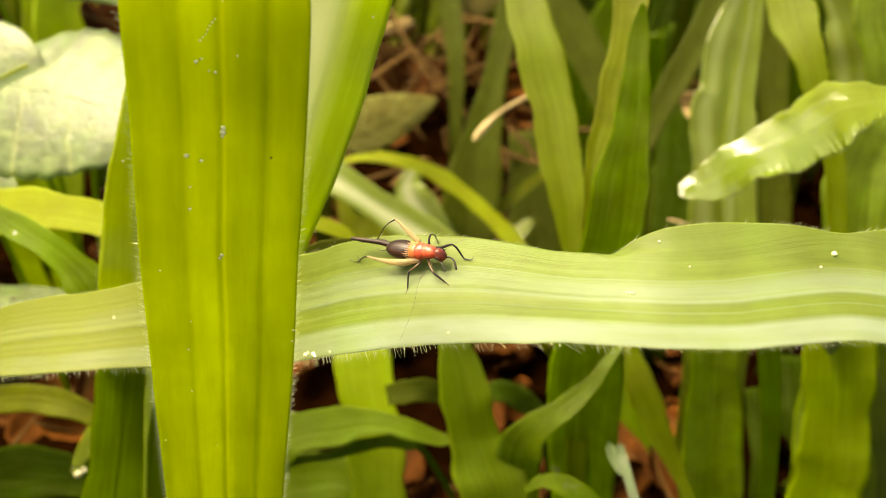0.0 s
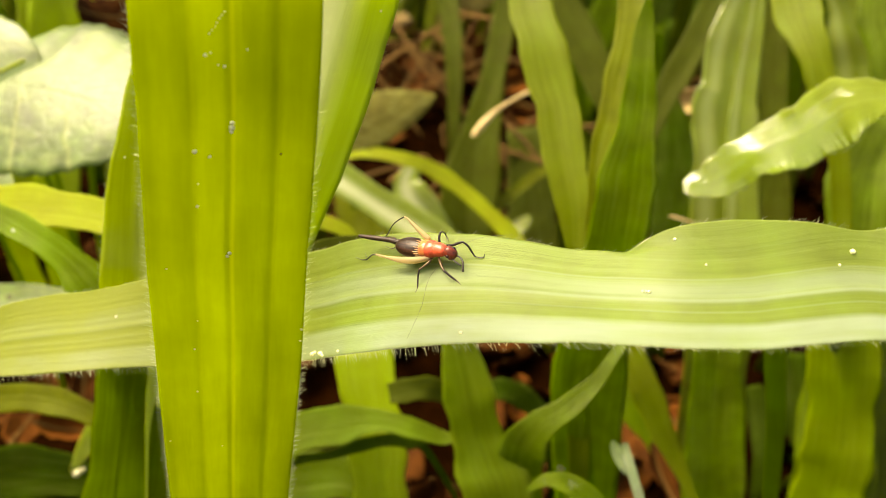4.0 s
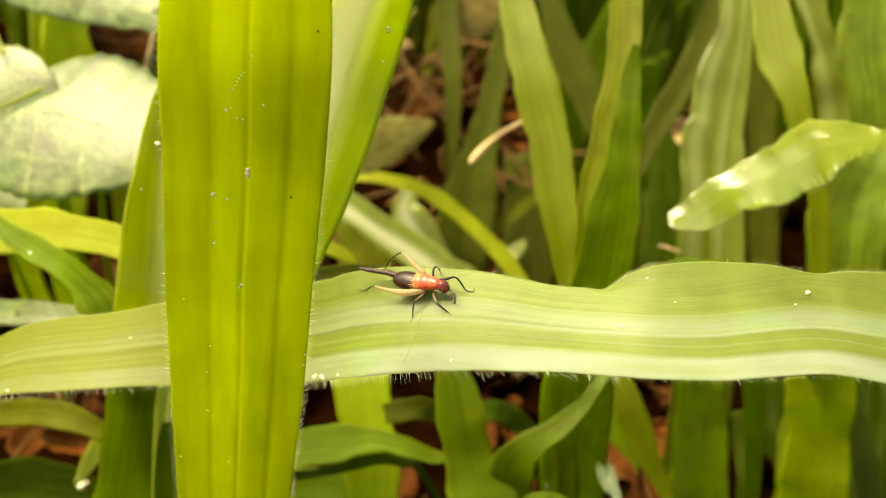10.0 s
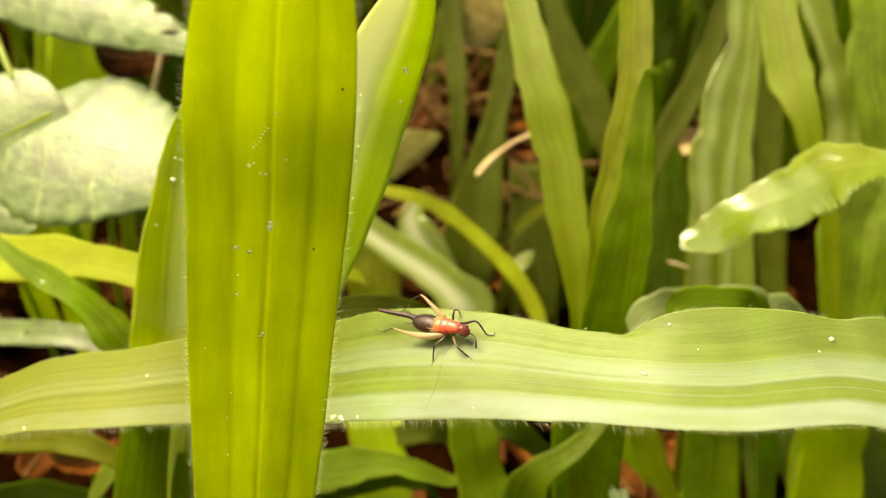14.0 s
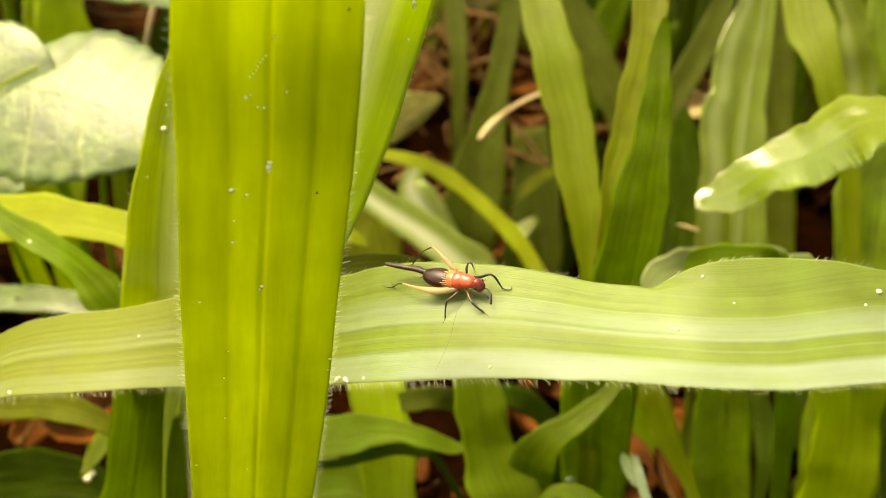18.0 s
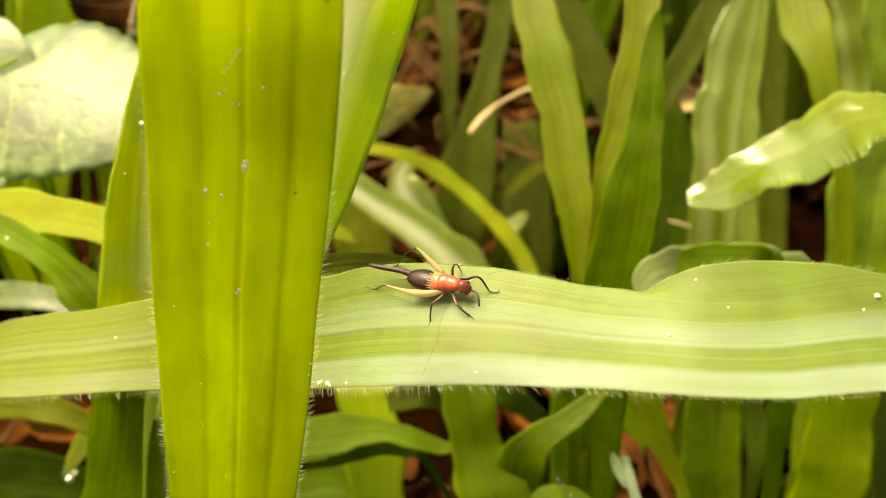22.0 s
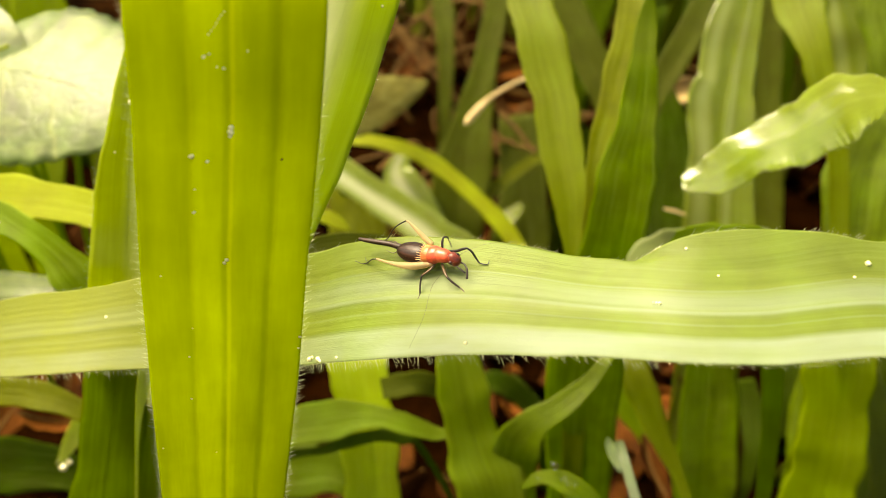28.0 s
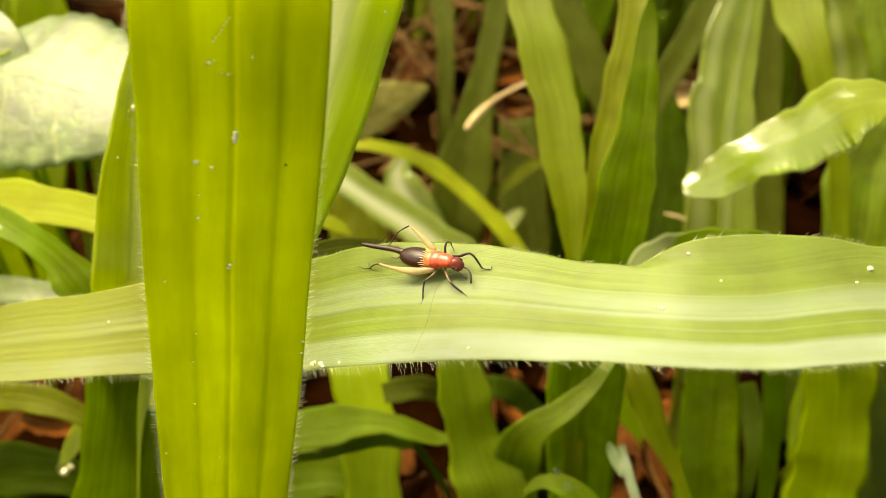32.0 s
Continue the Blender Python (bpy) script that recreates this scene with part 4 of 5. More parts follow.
grass("pale yellow-green grass blade slanting down", [(31.2, 125.0, 57.4), (32.8, 121.7, 53.6), (34.6, 118.5, 49.9), (36.5, 116.3, 46.1), (38.2, 114.1, 42.1), (40.3, 112.0, 38.4), (42.3, 109.3, 34.6), (44.5, 105.7, 29.2), (45.3, 104.2, 22.9), (46.5, 103.9, 15.8), (47.3, 105.2, 7.5), (47.7, 108.2, -2.0)],
      [4.3, 5.0, 5.7, 4.8, 4.4, 3.1, 2.0, 2.0, 4.0, 3.7, 3.4, 3.0], (-0.26, -0.72, 0.64), leaf_lime, tip=False, fold=0.14, ribs=((0.0, 0.2),))
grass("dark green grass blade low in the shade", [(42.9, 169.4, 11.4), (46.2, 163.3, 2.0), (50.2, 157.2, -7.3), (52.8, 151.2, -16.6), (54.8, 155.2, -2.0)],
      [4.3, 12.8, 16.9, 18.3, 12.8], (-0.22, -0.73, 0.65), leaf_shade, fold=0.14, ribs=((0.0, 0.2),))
grass("wet grass leaf catching the light near the ground", [(24.4, 95.0, 57.3), (24.3, 92.9, 57.5), (24.8, 90.1, 57.7), (25.4, 87.4, 57.9), (25.6, 84.6, 58.1), (30.6, -12.7, 43.1), (34.2, -81.4, 28.1), (36.3, -121.4, 13.0), (37.0, -132.7, -2.0)],
      [0.3, 1.4, 1.8, 1.6, 1.3, 1.2, 1.1, 1.0, 0.9], (-0.30, -0.32, 0.90), leaf_glint, fold=0.1, ribs=((0.0, 0.2),))
grass("wet glossy grass leaf near the ground", [(11.6, 90.2, 52.0), (14.5, 90.3, 54.1), (18.2, 89.0, 53.8), (21.5, 87.5, 51.0), (23.7, 85.4, 44.9), (25.8, 83.6, 37.7), (27.3, 82.9, 29.3), (28.1, 83.3, 19.9), (28.2, 84.8, 9.5), (27.7, 87.4, -2.0)],
      [0.5, 2.1, 3.1, 3.4, 3.3, 3.1, 2.9, 2.7, 2.5, 2.3], (-0.12, -0.61, 0.78), leaf_shade, fold=0.1, ribs=((0.0, 0.2),))
grass("green leaf low under the arching one", [(-34.0, 112.4, 31.9), (-25.5, 111.4, 34.3), (-17.3, 110.7, 35.0), (-10.4, 108.3, 30.6), (-6.1, 107.2, 26.0), (-4.0, 107.5, 19.0), (-4.1, 109.2, 9.7), (-6.4, 112.3, -2.0)],
      [7.1, 9.0, 7.0, 5.0, 4.5, 4.0, 3.5, 3.0], (0.13, -0.64, 0.76), leaf_shade, tip=False, fold=0.1, ribs=((0.0, 0.2),))
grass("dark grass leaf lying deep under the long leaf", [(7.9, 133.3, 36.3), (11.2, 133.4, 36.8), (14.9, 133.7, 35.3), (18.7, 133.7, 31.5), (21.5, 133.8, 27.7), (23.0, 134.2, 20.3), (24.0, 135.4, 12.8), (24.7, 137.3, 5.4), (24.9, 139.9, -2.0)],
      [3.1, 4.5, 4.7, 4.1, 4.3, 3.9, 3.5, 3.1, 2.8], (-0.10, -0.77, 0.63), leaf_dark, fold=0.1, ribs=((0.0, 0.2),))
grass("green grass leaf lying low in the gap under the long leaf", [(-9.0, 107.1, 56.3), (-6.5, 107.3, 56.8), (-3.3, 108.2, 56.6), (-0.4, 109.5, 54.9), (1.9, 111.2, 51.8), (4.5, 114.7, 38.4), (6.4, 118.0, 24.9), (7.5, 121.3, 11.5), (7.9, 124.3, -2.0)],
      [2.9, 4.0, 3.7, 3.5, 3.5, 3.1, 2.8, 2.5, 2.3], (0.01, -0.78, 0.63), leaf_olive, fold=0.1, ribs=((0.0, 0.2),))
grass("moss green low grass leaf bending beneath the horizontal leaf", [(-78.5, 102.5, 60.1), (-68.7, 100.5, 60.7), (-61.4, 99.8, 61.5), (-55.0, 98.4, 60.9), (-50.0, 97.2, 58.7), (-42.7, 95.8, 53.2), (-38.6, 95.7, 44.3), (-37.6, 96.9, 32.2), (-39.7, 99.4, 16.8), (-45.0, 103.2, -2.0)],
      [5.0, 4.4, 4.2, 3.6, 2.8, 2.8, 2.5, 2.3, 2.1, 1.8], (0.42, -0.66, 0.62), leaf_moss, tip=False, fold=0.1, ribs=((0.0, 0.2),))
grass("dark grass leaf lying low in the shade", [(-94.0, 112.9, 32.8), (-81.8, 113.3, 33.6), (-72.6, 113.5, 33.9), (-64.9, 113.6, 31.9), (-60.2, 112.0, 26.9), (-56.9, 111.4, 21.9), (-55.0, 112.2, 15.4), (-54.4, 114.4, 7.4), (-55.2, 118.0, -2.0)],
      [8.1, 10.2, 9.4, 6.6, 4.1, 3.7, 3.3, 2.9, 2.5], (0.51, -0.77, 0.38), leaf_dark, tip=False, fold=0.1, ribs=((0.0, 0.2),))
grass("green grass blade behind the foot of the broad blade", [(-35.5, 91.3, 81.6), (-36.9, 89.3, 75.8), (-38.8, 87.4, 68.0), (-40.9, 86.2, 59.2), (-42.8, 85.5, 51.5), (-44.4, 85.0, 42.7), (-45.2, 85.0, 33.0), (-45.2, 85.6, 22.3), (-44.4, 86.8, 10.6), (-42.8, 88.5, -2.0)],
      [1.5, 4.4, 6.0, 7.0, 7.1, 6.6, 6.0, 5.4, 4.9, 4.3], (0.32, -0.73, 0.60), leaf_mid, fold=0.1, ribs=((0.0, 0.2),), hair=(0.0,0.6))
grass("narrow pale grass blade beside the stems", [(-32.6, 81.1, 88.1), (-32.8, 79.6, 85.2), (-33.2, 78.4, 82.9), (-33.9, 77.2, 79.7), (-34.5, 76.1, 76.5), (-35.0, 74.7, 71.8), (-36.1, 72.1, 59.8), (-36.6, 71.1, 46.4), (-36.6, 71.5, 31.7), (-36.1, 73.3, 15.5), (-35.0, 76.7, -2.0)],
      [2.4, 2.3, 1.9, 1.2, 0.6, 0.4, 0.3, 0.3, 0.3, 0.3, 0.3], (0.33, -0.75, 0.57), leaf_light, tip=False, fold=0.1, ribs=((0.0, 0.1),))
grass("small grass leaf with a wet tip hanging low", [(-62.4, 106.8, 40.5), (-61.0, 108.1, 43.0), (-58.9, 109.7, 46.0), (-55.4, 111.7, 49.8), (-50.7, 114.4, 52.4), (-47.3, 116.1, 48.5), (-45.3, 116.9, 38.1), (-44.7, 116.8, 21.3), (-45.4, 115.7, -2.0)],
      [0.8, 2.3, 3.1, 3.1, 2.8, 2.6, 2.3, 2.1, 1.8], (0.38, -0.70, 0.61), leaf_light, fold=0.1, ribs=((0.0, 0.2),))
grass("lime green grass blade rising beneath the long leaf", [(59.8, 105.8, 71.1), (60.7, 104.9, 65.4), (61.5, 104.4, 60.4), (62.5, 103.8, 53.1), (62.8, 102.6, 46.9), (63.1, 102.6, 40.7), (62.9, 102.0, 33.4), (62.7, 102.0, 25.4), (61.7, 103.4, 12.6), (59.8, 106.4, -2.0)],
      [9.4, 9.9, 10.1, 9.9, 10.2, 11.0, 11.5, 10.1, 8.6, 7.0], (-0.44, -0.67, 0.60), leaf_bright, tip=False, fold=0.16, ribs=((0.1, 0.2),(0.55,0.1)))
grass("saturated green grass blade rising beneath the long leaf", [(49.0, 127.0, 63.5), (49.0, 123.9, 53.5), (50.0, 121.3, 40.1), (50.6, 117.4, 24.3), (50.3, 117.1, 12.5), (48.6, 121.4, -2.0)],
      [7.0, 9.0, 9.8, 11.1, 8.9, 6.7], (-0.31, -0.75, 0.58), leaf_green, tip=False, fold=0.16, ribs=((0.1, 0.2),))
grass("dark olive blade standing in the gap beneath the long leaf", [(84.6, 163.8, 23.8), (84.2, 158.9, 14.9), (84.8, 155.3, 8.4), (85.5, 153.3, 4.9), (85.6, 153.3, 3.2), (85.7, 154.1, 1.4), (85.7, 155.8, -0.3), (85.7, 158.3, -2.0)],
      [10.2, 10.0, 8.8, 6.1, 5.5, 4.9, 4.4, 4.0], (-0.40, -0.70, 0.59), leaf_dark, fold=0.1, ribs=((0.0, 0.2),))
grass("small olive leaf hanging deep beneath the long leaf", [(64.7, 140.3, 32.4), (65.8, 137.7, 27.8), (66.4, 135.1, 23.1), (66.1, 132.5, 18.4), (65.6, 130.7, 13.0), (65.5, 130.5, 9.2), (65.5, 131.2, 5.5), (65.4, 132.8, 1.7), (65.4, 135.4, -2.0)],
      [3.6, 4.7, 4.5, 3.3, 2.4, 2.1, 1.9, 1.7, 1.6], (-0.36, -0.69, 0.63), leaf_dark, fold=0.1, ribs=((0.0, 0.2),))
grass("green grass blade standing behind the long leaf", [(-36.8, 83.7, 86.5), (-38.1, 82.8, 80.5), (-40.2, 82.7, 71.9), (-42.6, 82.4, 62.8), (-44.8, 82.5, 54.5), (-46.6, 82.8, 45.3), (-47.5, 83.2, 35.0), (-47.5, 83.8, 23.7), (-46.6, 84.6, 11.3), (-44.8, 85.5, -2.0)],
      [6.2, 6.8, 7.4, 7.8, 8.0, 7.3, 6.7, 6.1, 5.4, 4.8], (0.45, -0.66, 0.60), leaf_mid, tip=False, fold=0.1, ribs=((0.0, 0.2),))

# ---- the long leaf that lies across, with the cricket on it ----
UPPER = [(45.4, 52.4, 110.8), (37.9, 52.1, 113.4), (31.1, 52.3, 113.7), (28.3, 52.6, 113.3), (25.0, 53.2, 113.6), (21.9, 53.7, 113.6), (18.8, 54.0, 113.4), (16.1, 54.1, 112.9), (14.2, 54.2, 112.1), (12.8, 54.4, 111.1), (11.5, 54.8, 110.5), (8.2, 56.3, 110.0), (5.0, 57.9, 109.8), (1.6, 59.6, 109.4), (-2.0, 61.1, 108.8), (-4.3, 62.0, 108.3), (-7.2, 63.5, 107.1), (-9.2, 64.6, 106.1), (-12.4, 66.3, 104.2), (-21.2, 70.6, 100.3), (-28.3, 71.7, 98.6), (-35.4, 72.5, 96.5), (-40.3, 73.1, 95.6), (-44.5, 73.1, 94.6), (-47.6, 73.0, 93.3), (-52.5, 72.3, 90.6), (-60.5, 69.3, 82.9)]
LOWER = [(41.6, 45.1, 107.6), (35.0, 44.3, 108.2), (28.7, 44.8, 109.2), (25.7, 44.9, 109.3), (21.4, 44.7, 109.0), (19.6, 44.7, 108.8), (16.1, 45.0, 108.6), (12.5, 45.5, 108.5), (9.0, 46.3, 108.2), (5.4, 47.2, 107.6), (1.8, 48.6, 106.7), (-2.1, 50.6, 105.0), (-6.4, 53.9, 102.2), (-10.9, 58.9, 98.0), (-12.9, 60.7, 96.4), (-20.1, 64.5, 92.9), (-27.3, 65.2, 92.5), (-34.7, 65.0, 92.2), (-40.6, 65.9, 91.0), (-45.7, 66.9, 89.8), (-51.8, 67.7, 87.4), (-59.8, 68.1, 82.8)]


def build_long_leaf():
    nv, nu = 190, 61
    a, b = spline(UPPER, 400)[::-1], spline(LOWER, 400)[::-1]
    xs = np.linspace(41.0, -59.5, nv)
    a, b = (np.stack([np.interp(xs, e[:, 0], e[:, q]) for q in range(3)], 1) for e in (a, b))
    foot = np.array([(a[0] + b[0])[0] / 2 + 12, (a[0] + b[0])[1] / 2 + 8, 0.0])
    mid, half = (a + b) / 2, (a - b) / 2
    t = unit(np.gradient(mid, axis=0))
    up = unit(np.cross(t, unit(half)))
    up = np.where((up[:, 2] < 0)[:, None], -up, up)
    width = np.linalg.norm(half, axis=1)[:, None]
    us = np.linspace(-1, 1, nu)[None]
    # the upper margin stands up in a hump beyond the cricket; shallow pleats run the whole length
    hump = np.exp(-((xs[:, None] - 24.0) / 9.5) ** 2)
    tent = np.where(us < 0.42, (us + 1) / 1.42, (1 - us) / 0.58)
    # the veins run straight on over the hump, whose margin cuts across them
    tall = ((a - b) @ np.array([0.0, 0.47, 0.88]))[:, None]
    even = np.where(xs[:, None] > 10.5, np.interp(xs, [10.5, 41.0], [np.interp(10.5, xs[::-1], tall[::-1, 0]), tall[0, 0]])[:, None], tall)
    vein = (us + 1) * tall / even - 1
    pleat = 0.016 * np.cos(vein * 17.0 + 0.02 * xs[:, None]) + 0.009 * np.cos(vein * 41.0 + 0.03 * xs[:, None])
    for at, high in ((-0.47, 0.05), (-0.2, 0.04), (-0.04, 0.12), (0.2, 0.05), (0.62, 0.05)):
        pleat = pleat + 0.6 * high * np.exp(-((vein - at) / 0.07) ** 2)
    relief = -0.07 * width * hump * tent - 0.05 * width * (1 - us**2) + pleat * (1 - us**2) * np.minimum(1, width / 3)
    # the margin laps over in a short crease where the hump begins
    along = np.clip((xs[:, None] - 11.5) / 5.0, 0, 1)
    crease = 1.0 - 0.42 * along
    relief = relief - 0.60 * (1 - along**2) * (xs[:, None] > 11.5) * np.clip((us - crease) / 0.03, 0, 1) * np.exp(-np.maximum(us - crease, 0) / 0.25)
    ob = new("long_grass_leaf")
    ob.location = foot * MM
    tagged(ob, "broad pale green grass leaf lying level, ribbed lengthwise, with hairy margins", "leaf", "grass blades")
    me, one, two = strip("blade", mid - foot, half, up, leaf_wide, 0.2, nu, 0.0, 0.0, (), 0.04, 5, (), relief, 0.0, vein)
    part("blade", me, ob)
    vs, fs = rod((mid - half * 0.04 - up * (0.45 + 0.22 * width) - foot)[::4], [0.22] * len(mid[::4]), 6, 60)
    part("midrib", mesh_of("midrib", vs, fs, leaf_wide, np.zeros((len(vs), 2))), ob, "thick pale rib beneath the leaf")
    stem = [mid[0] - foot - up[0] * 0.3, mid[0] - foot + np.array([9.0, 4, -14]), np.array([4.0, 2, 50.0]), np.array([0.0, 0, -2])]
    vs, fs = rod(stem, [1.2, 2.0, 2.2, 2.4], 10, 30)
    part("stem", mesh_of("stem", vs, fs, leaf_shade, np.zeros((len(vs), 2))), ob, "green stalk that carries the leaf")
    pieces = [fringe(one[:56], -half[:56], t[:56], 0.32, 0.5, 13, 0.011), fringe(one[55:], -half[55:], t[55:], 0.30, 1.0, 11, 0.012), fringe(two, half + 0.6 * up, t, 0.26, 0.55, 12, 0.011, 1.1, 0.85)]
    hair_part(pieces, ob)


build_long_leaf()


# ---- the cricket ----
def frame_at(foot, ahead, up):
    up, ahead = Vector(up).normalized(), Vector(ahead)
    left = up.cross(ahead).normalized()
    ahead = left.cross(up)
    m = Matrix((ahead, left, up)).transposed().to_4x4()
    m.translation = Vector(foot) * MM
    return m


CRICKET = frame_at((-1.67, 58.63, 107.93), (0.824, -0.553, 0.121), (-0.388, -0.395, 0.833))
ABDOMEN, METANOTUM, MESONOTUM = (-1.52, -0.09, 1.08), (-0.11, 0.01, 1.1), (0.4, 0.04, 1.12)
PRONOTUM, NECK = (1.14, 0.11, 1.14), (1.85, 0.16, 1.1)
cricket = new("cricket")
tagged(cricket, "small red and black wingless cricket standing on the long leaf", "cricket")


def limb(name, points, radii, material, parent, label="", sides=8):
    vs, fs = rod(points, radii, sides, 5 * len(points))
    return part(name, mesh_of(name, vs, fs, material), parent, label)


def lump(name, center, size, turn, material, parent, label="", shape=None, nu=24, nv=16):
    """A rounded body part along its own x, its outline changed by shape(s) for s from -1 to 1."""
    verts, faces = [], []
    m = Euler([radians(a) for a in turn]).to_matrix()
    for i in range(nv + 1):
        s = -math.cos(math.pi * i / nv)
        r = math.sqrt(max(0.0, 1 - s * s)) * (shape(s) if shape else 1)
        for j in range(nu):
            a = 2 * math.pi * j / nu
            v = m @ Vector((s * size[0], r * math.cos(a) * size[1], r * math.sin(a) * size[2]))
            verts.append((Vector(center) + v) * MM)
    for i in range(nv):
        for j in range(nu):
            k = (j + 1) % nu
            faces.append((i * nu + j, i * nu + k, (i + 1) * nu + k, (i + 1) * nu + j))
    return part(name, mesh_of(name, verts, faces, material), parent, label)


def build_cricket():
    cricket.matrix_world = CRICKET
    outline = lambda s: (0.88 + 0.12 * s) / max(0.3, 1 - s * s) ** (0.10 + 0.08 * s)
    ab = lump("abdomen", ABDOMEN, (1.42, 0.96, 0.68), (0, 0, 0), abdomen_brown, cricket, "dark brown striped abdomen", outline)
    for k in range(7):
        s = -0.72 + 0.22 * k
        r = math.sqrt(1 - s * s) * outline(s) * 1.012
        lump("segment", (ABDOMEN[0] + s * 1.36, ABDOMEN[1], ABDOMEN[2]), (0.13, 0.96 * r, 0.68 * r), (0, 0, 0), abdomen_brown, ab)
    for k in range(11):
        a = radians(-75 + 15 * k)
        back = 0.30 + 0.22 * ((k * 7) % 5) / 5
        rows = []
        for s in (0.93, 0.93 - back * 0.5, 0.93 - back):
            r = math.sqrt(1 - s * s) * outline(s)
            rows.append((ABDOMEN[0] + s * 1.42, ABDOMEN[1] + math.sin(a) * 0.965 * r, ABDOMEN[2] + math.cos(a) * 0.685 * r))
        limb("stripe", rows, [0.055, 0.04, 0.012], stripe_pale, ab, "pale lengthwise streak", 5)
    lump("metanotum", METANOTUM, (0.70, 0.76, 0.58), (0, 0, 0), thorax_orange, cricket, "orange yellow band behind the pronotum")
    lump("mesonotum", MESONOTUM, (0.80, 0.74, 0.59), (0, 0, 0), thorax_red, cricket, "orange red band")
    lump("pronotum", PRONOTUM, (0.80, 0.62, 0.54), (0, 0, 0), thorax_red, cricket, "shiny red pronotum", lambda s: (0.95 - 0.13 * s) / max(0.30, 1 - s * s) ** 0.22)


def build_head():
    """The head turns on the body: its own thing-space is at the neck."""
    head = lump("head", (0.32, 0.0, -0.06), (0.58, 0.52, 0.54), (0, 34, 0), head_red, cricket, "shiny dark red head", lambda s: 0.95 / max(0.35, 1 - s * s) ** 0.16)
    head.location = Vector(NECK) * MM
    head.rotation_euler = Euler((0, 0, radians(-14)))
    for side in (-1, 1):
        lump("eye", (0.42, 0.39 * side, 0.06), (0.19, 0.15, 0.21), (0, 20, 0), eye_black, head, "black eye", None, 14, 10)
    for side, pts in ((1, [(0.52, 0.16, 0.05), (0.9, 0.75, 0.35), (2.2, 2.2, 0.55), (4.2, 3.6, 0.5)]),
                      (-1, [(0.52, -0.16, 0.05), (0.8, -0.6, 0.35), (0.75, -2.6, 0.5), (1.6, -4.8, 0.0), (2.0, -7.2, -0.6)])):
        limb("antenna", pts, [0.040] + [0.010] * (len(pts) - 2) + [0.006], leg_brown, head, "long thread-like antenna", 6)
    limb("mandible", [(0.62, -0.08, -0.22), (0.74, -0.02, -0.40)], [0.14, 0.08], head_red, head)
    return head


def build_palps(head):
    found = []
    for pts, r in (([(0.0, 0.0, 0.0), (0.45, 0.12, 0.10), (0.95, 0.02, 0.08), (1.42, -0.42, -0.18)], [0.07, 0.065, 0.075, 0.10]),
                   ([(0.0, 0.0, 0.0), (0.42, -0.24, 0.05), (1.02, -0.55, -0.15)], [0.06, 0.055, 0.065])):
        ob = limb("palp", pts, r, leg_dark, head, "dark jointed palp")
        found.append(ob)
    found[0].location = Vector((0.80, 0.10, -0.24)) * MM
    found[1].location = Vector((0.50, -0.30, -0.22)) * MM
    return found


build_cricket()
cricket_head = build_head()
cricket_palps = build_palps(cricket_head)
limb("ovipositor", [(-2.79, 0.16, 0.97), (-3.89, 0.26, 0.92), (-5.68, 0.2, 0.88), (-7.01, 0.17, 0.84)], [0.28, 0.22, 0.20, 0.14], horn_dark, cricket, "long dark egg-laying blade")
limb("hind_femur", [(0.48, -0.61, 0.91), (-0.67, -1.06, 0.92), (-1.9, -1.26, 0.87), (-3.27, -1.27, 0.82), (-4.61, -1.14, 0.69)], [0.20, 0.29, 0.25, 0.13, 0.08], femur_pale, cricket, "cream hind thigh")
limb("hind_tibia", [(-4.61, -1.14, 0.69), (-5.5, -0.99, 0.08), (-6.43, -1.03, -0.76)], [0.07, 0.055, 0.045], leg_dark, cricket, "")
limb("hind_tarsus", [(-6.45, -1.02, -0.78), (-7.1, -1.05, -0.99), (-7.89, -0.9, -1.1)], [0.045, 0.035, 0.02], leg_dark, cricket, "")
limb("tibial_spur", [(-6.39, -1.01, -0.75), (-6.65, -0.78, -0.74), (-6.83, -0.55, -0.67)], [0.03, 0.025, 0.01], leg_dark, cricket, "")
limb("hind_femur", [(-0.27, 0.95, 0.96), (-0.76, 1.12, 1.19), (-1.61, 1.52, 1.59), (-2.37, 1.88, 1.96), (-2.65, 1.92, 2.13)], [0.20, 0.23, 0.17, 0.09, 0.06], femur_pale, cricket, "cream hind thigh")
limb("hind_tibia", [(-2.65, 1.92, 2.13), (-3.43, 1.73, 1.69), (-4.24, 1.55, 1.02), (-5.07, 1.16, 0.05)], [0.06, 0.05, 0.045, 0.04], leg_dark, cricket, "")
limb("hind_tarsus", [(-5.1, 1.18, 0.03), (-5.26, 1.08, -0.08), (-5.58, 0.9, -0.17)], [0.04, 0.03, 0.02], leg_dark, cricket, "")
limb("mid_femur", [(0.63, -0.52, 0.76), (0.54, -1.11, 0.87), (0.05, -1.74, 0.8)], [0.110, 0.104, 0.073], leg_brown, cricket, "")
limb("mid_tibia", [(0.05, -1.74, 0.8), (0.01, -2.23, 0.45), (0.15, -2.87, 0.12)], [0.073, 0.067, 0.055], leg_dark, cricket, "")
limb("mid_tarsus", [(0.15, -2.87, 0.12), (0.19, -3.13, 0.08), (0.17, -3.35, 0.09)], [0.043, 0.037, 0.024], leg_brown, cricket, "")
limb("front_femur", [(1.23, -0.41, 0.76), (1.81, -1.04, 0.95), (2.29, -1.47, 0.95)], [0.110, 0.110, 0.079], leg_brown, cricket, "")
limb("front_tibia", [(2.29, -1.47, 0.95), (2.76, -1.64, 0.63), (3.19, -1.73, 0.27)], [0.079, 0.091, 0.067], leg_dark, cricket, "")
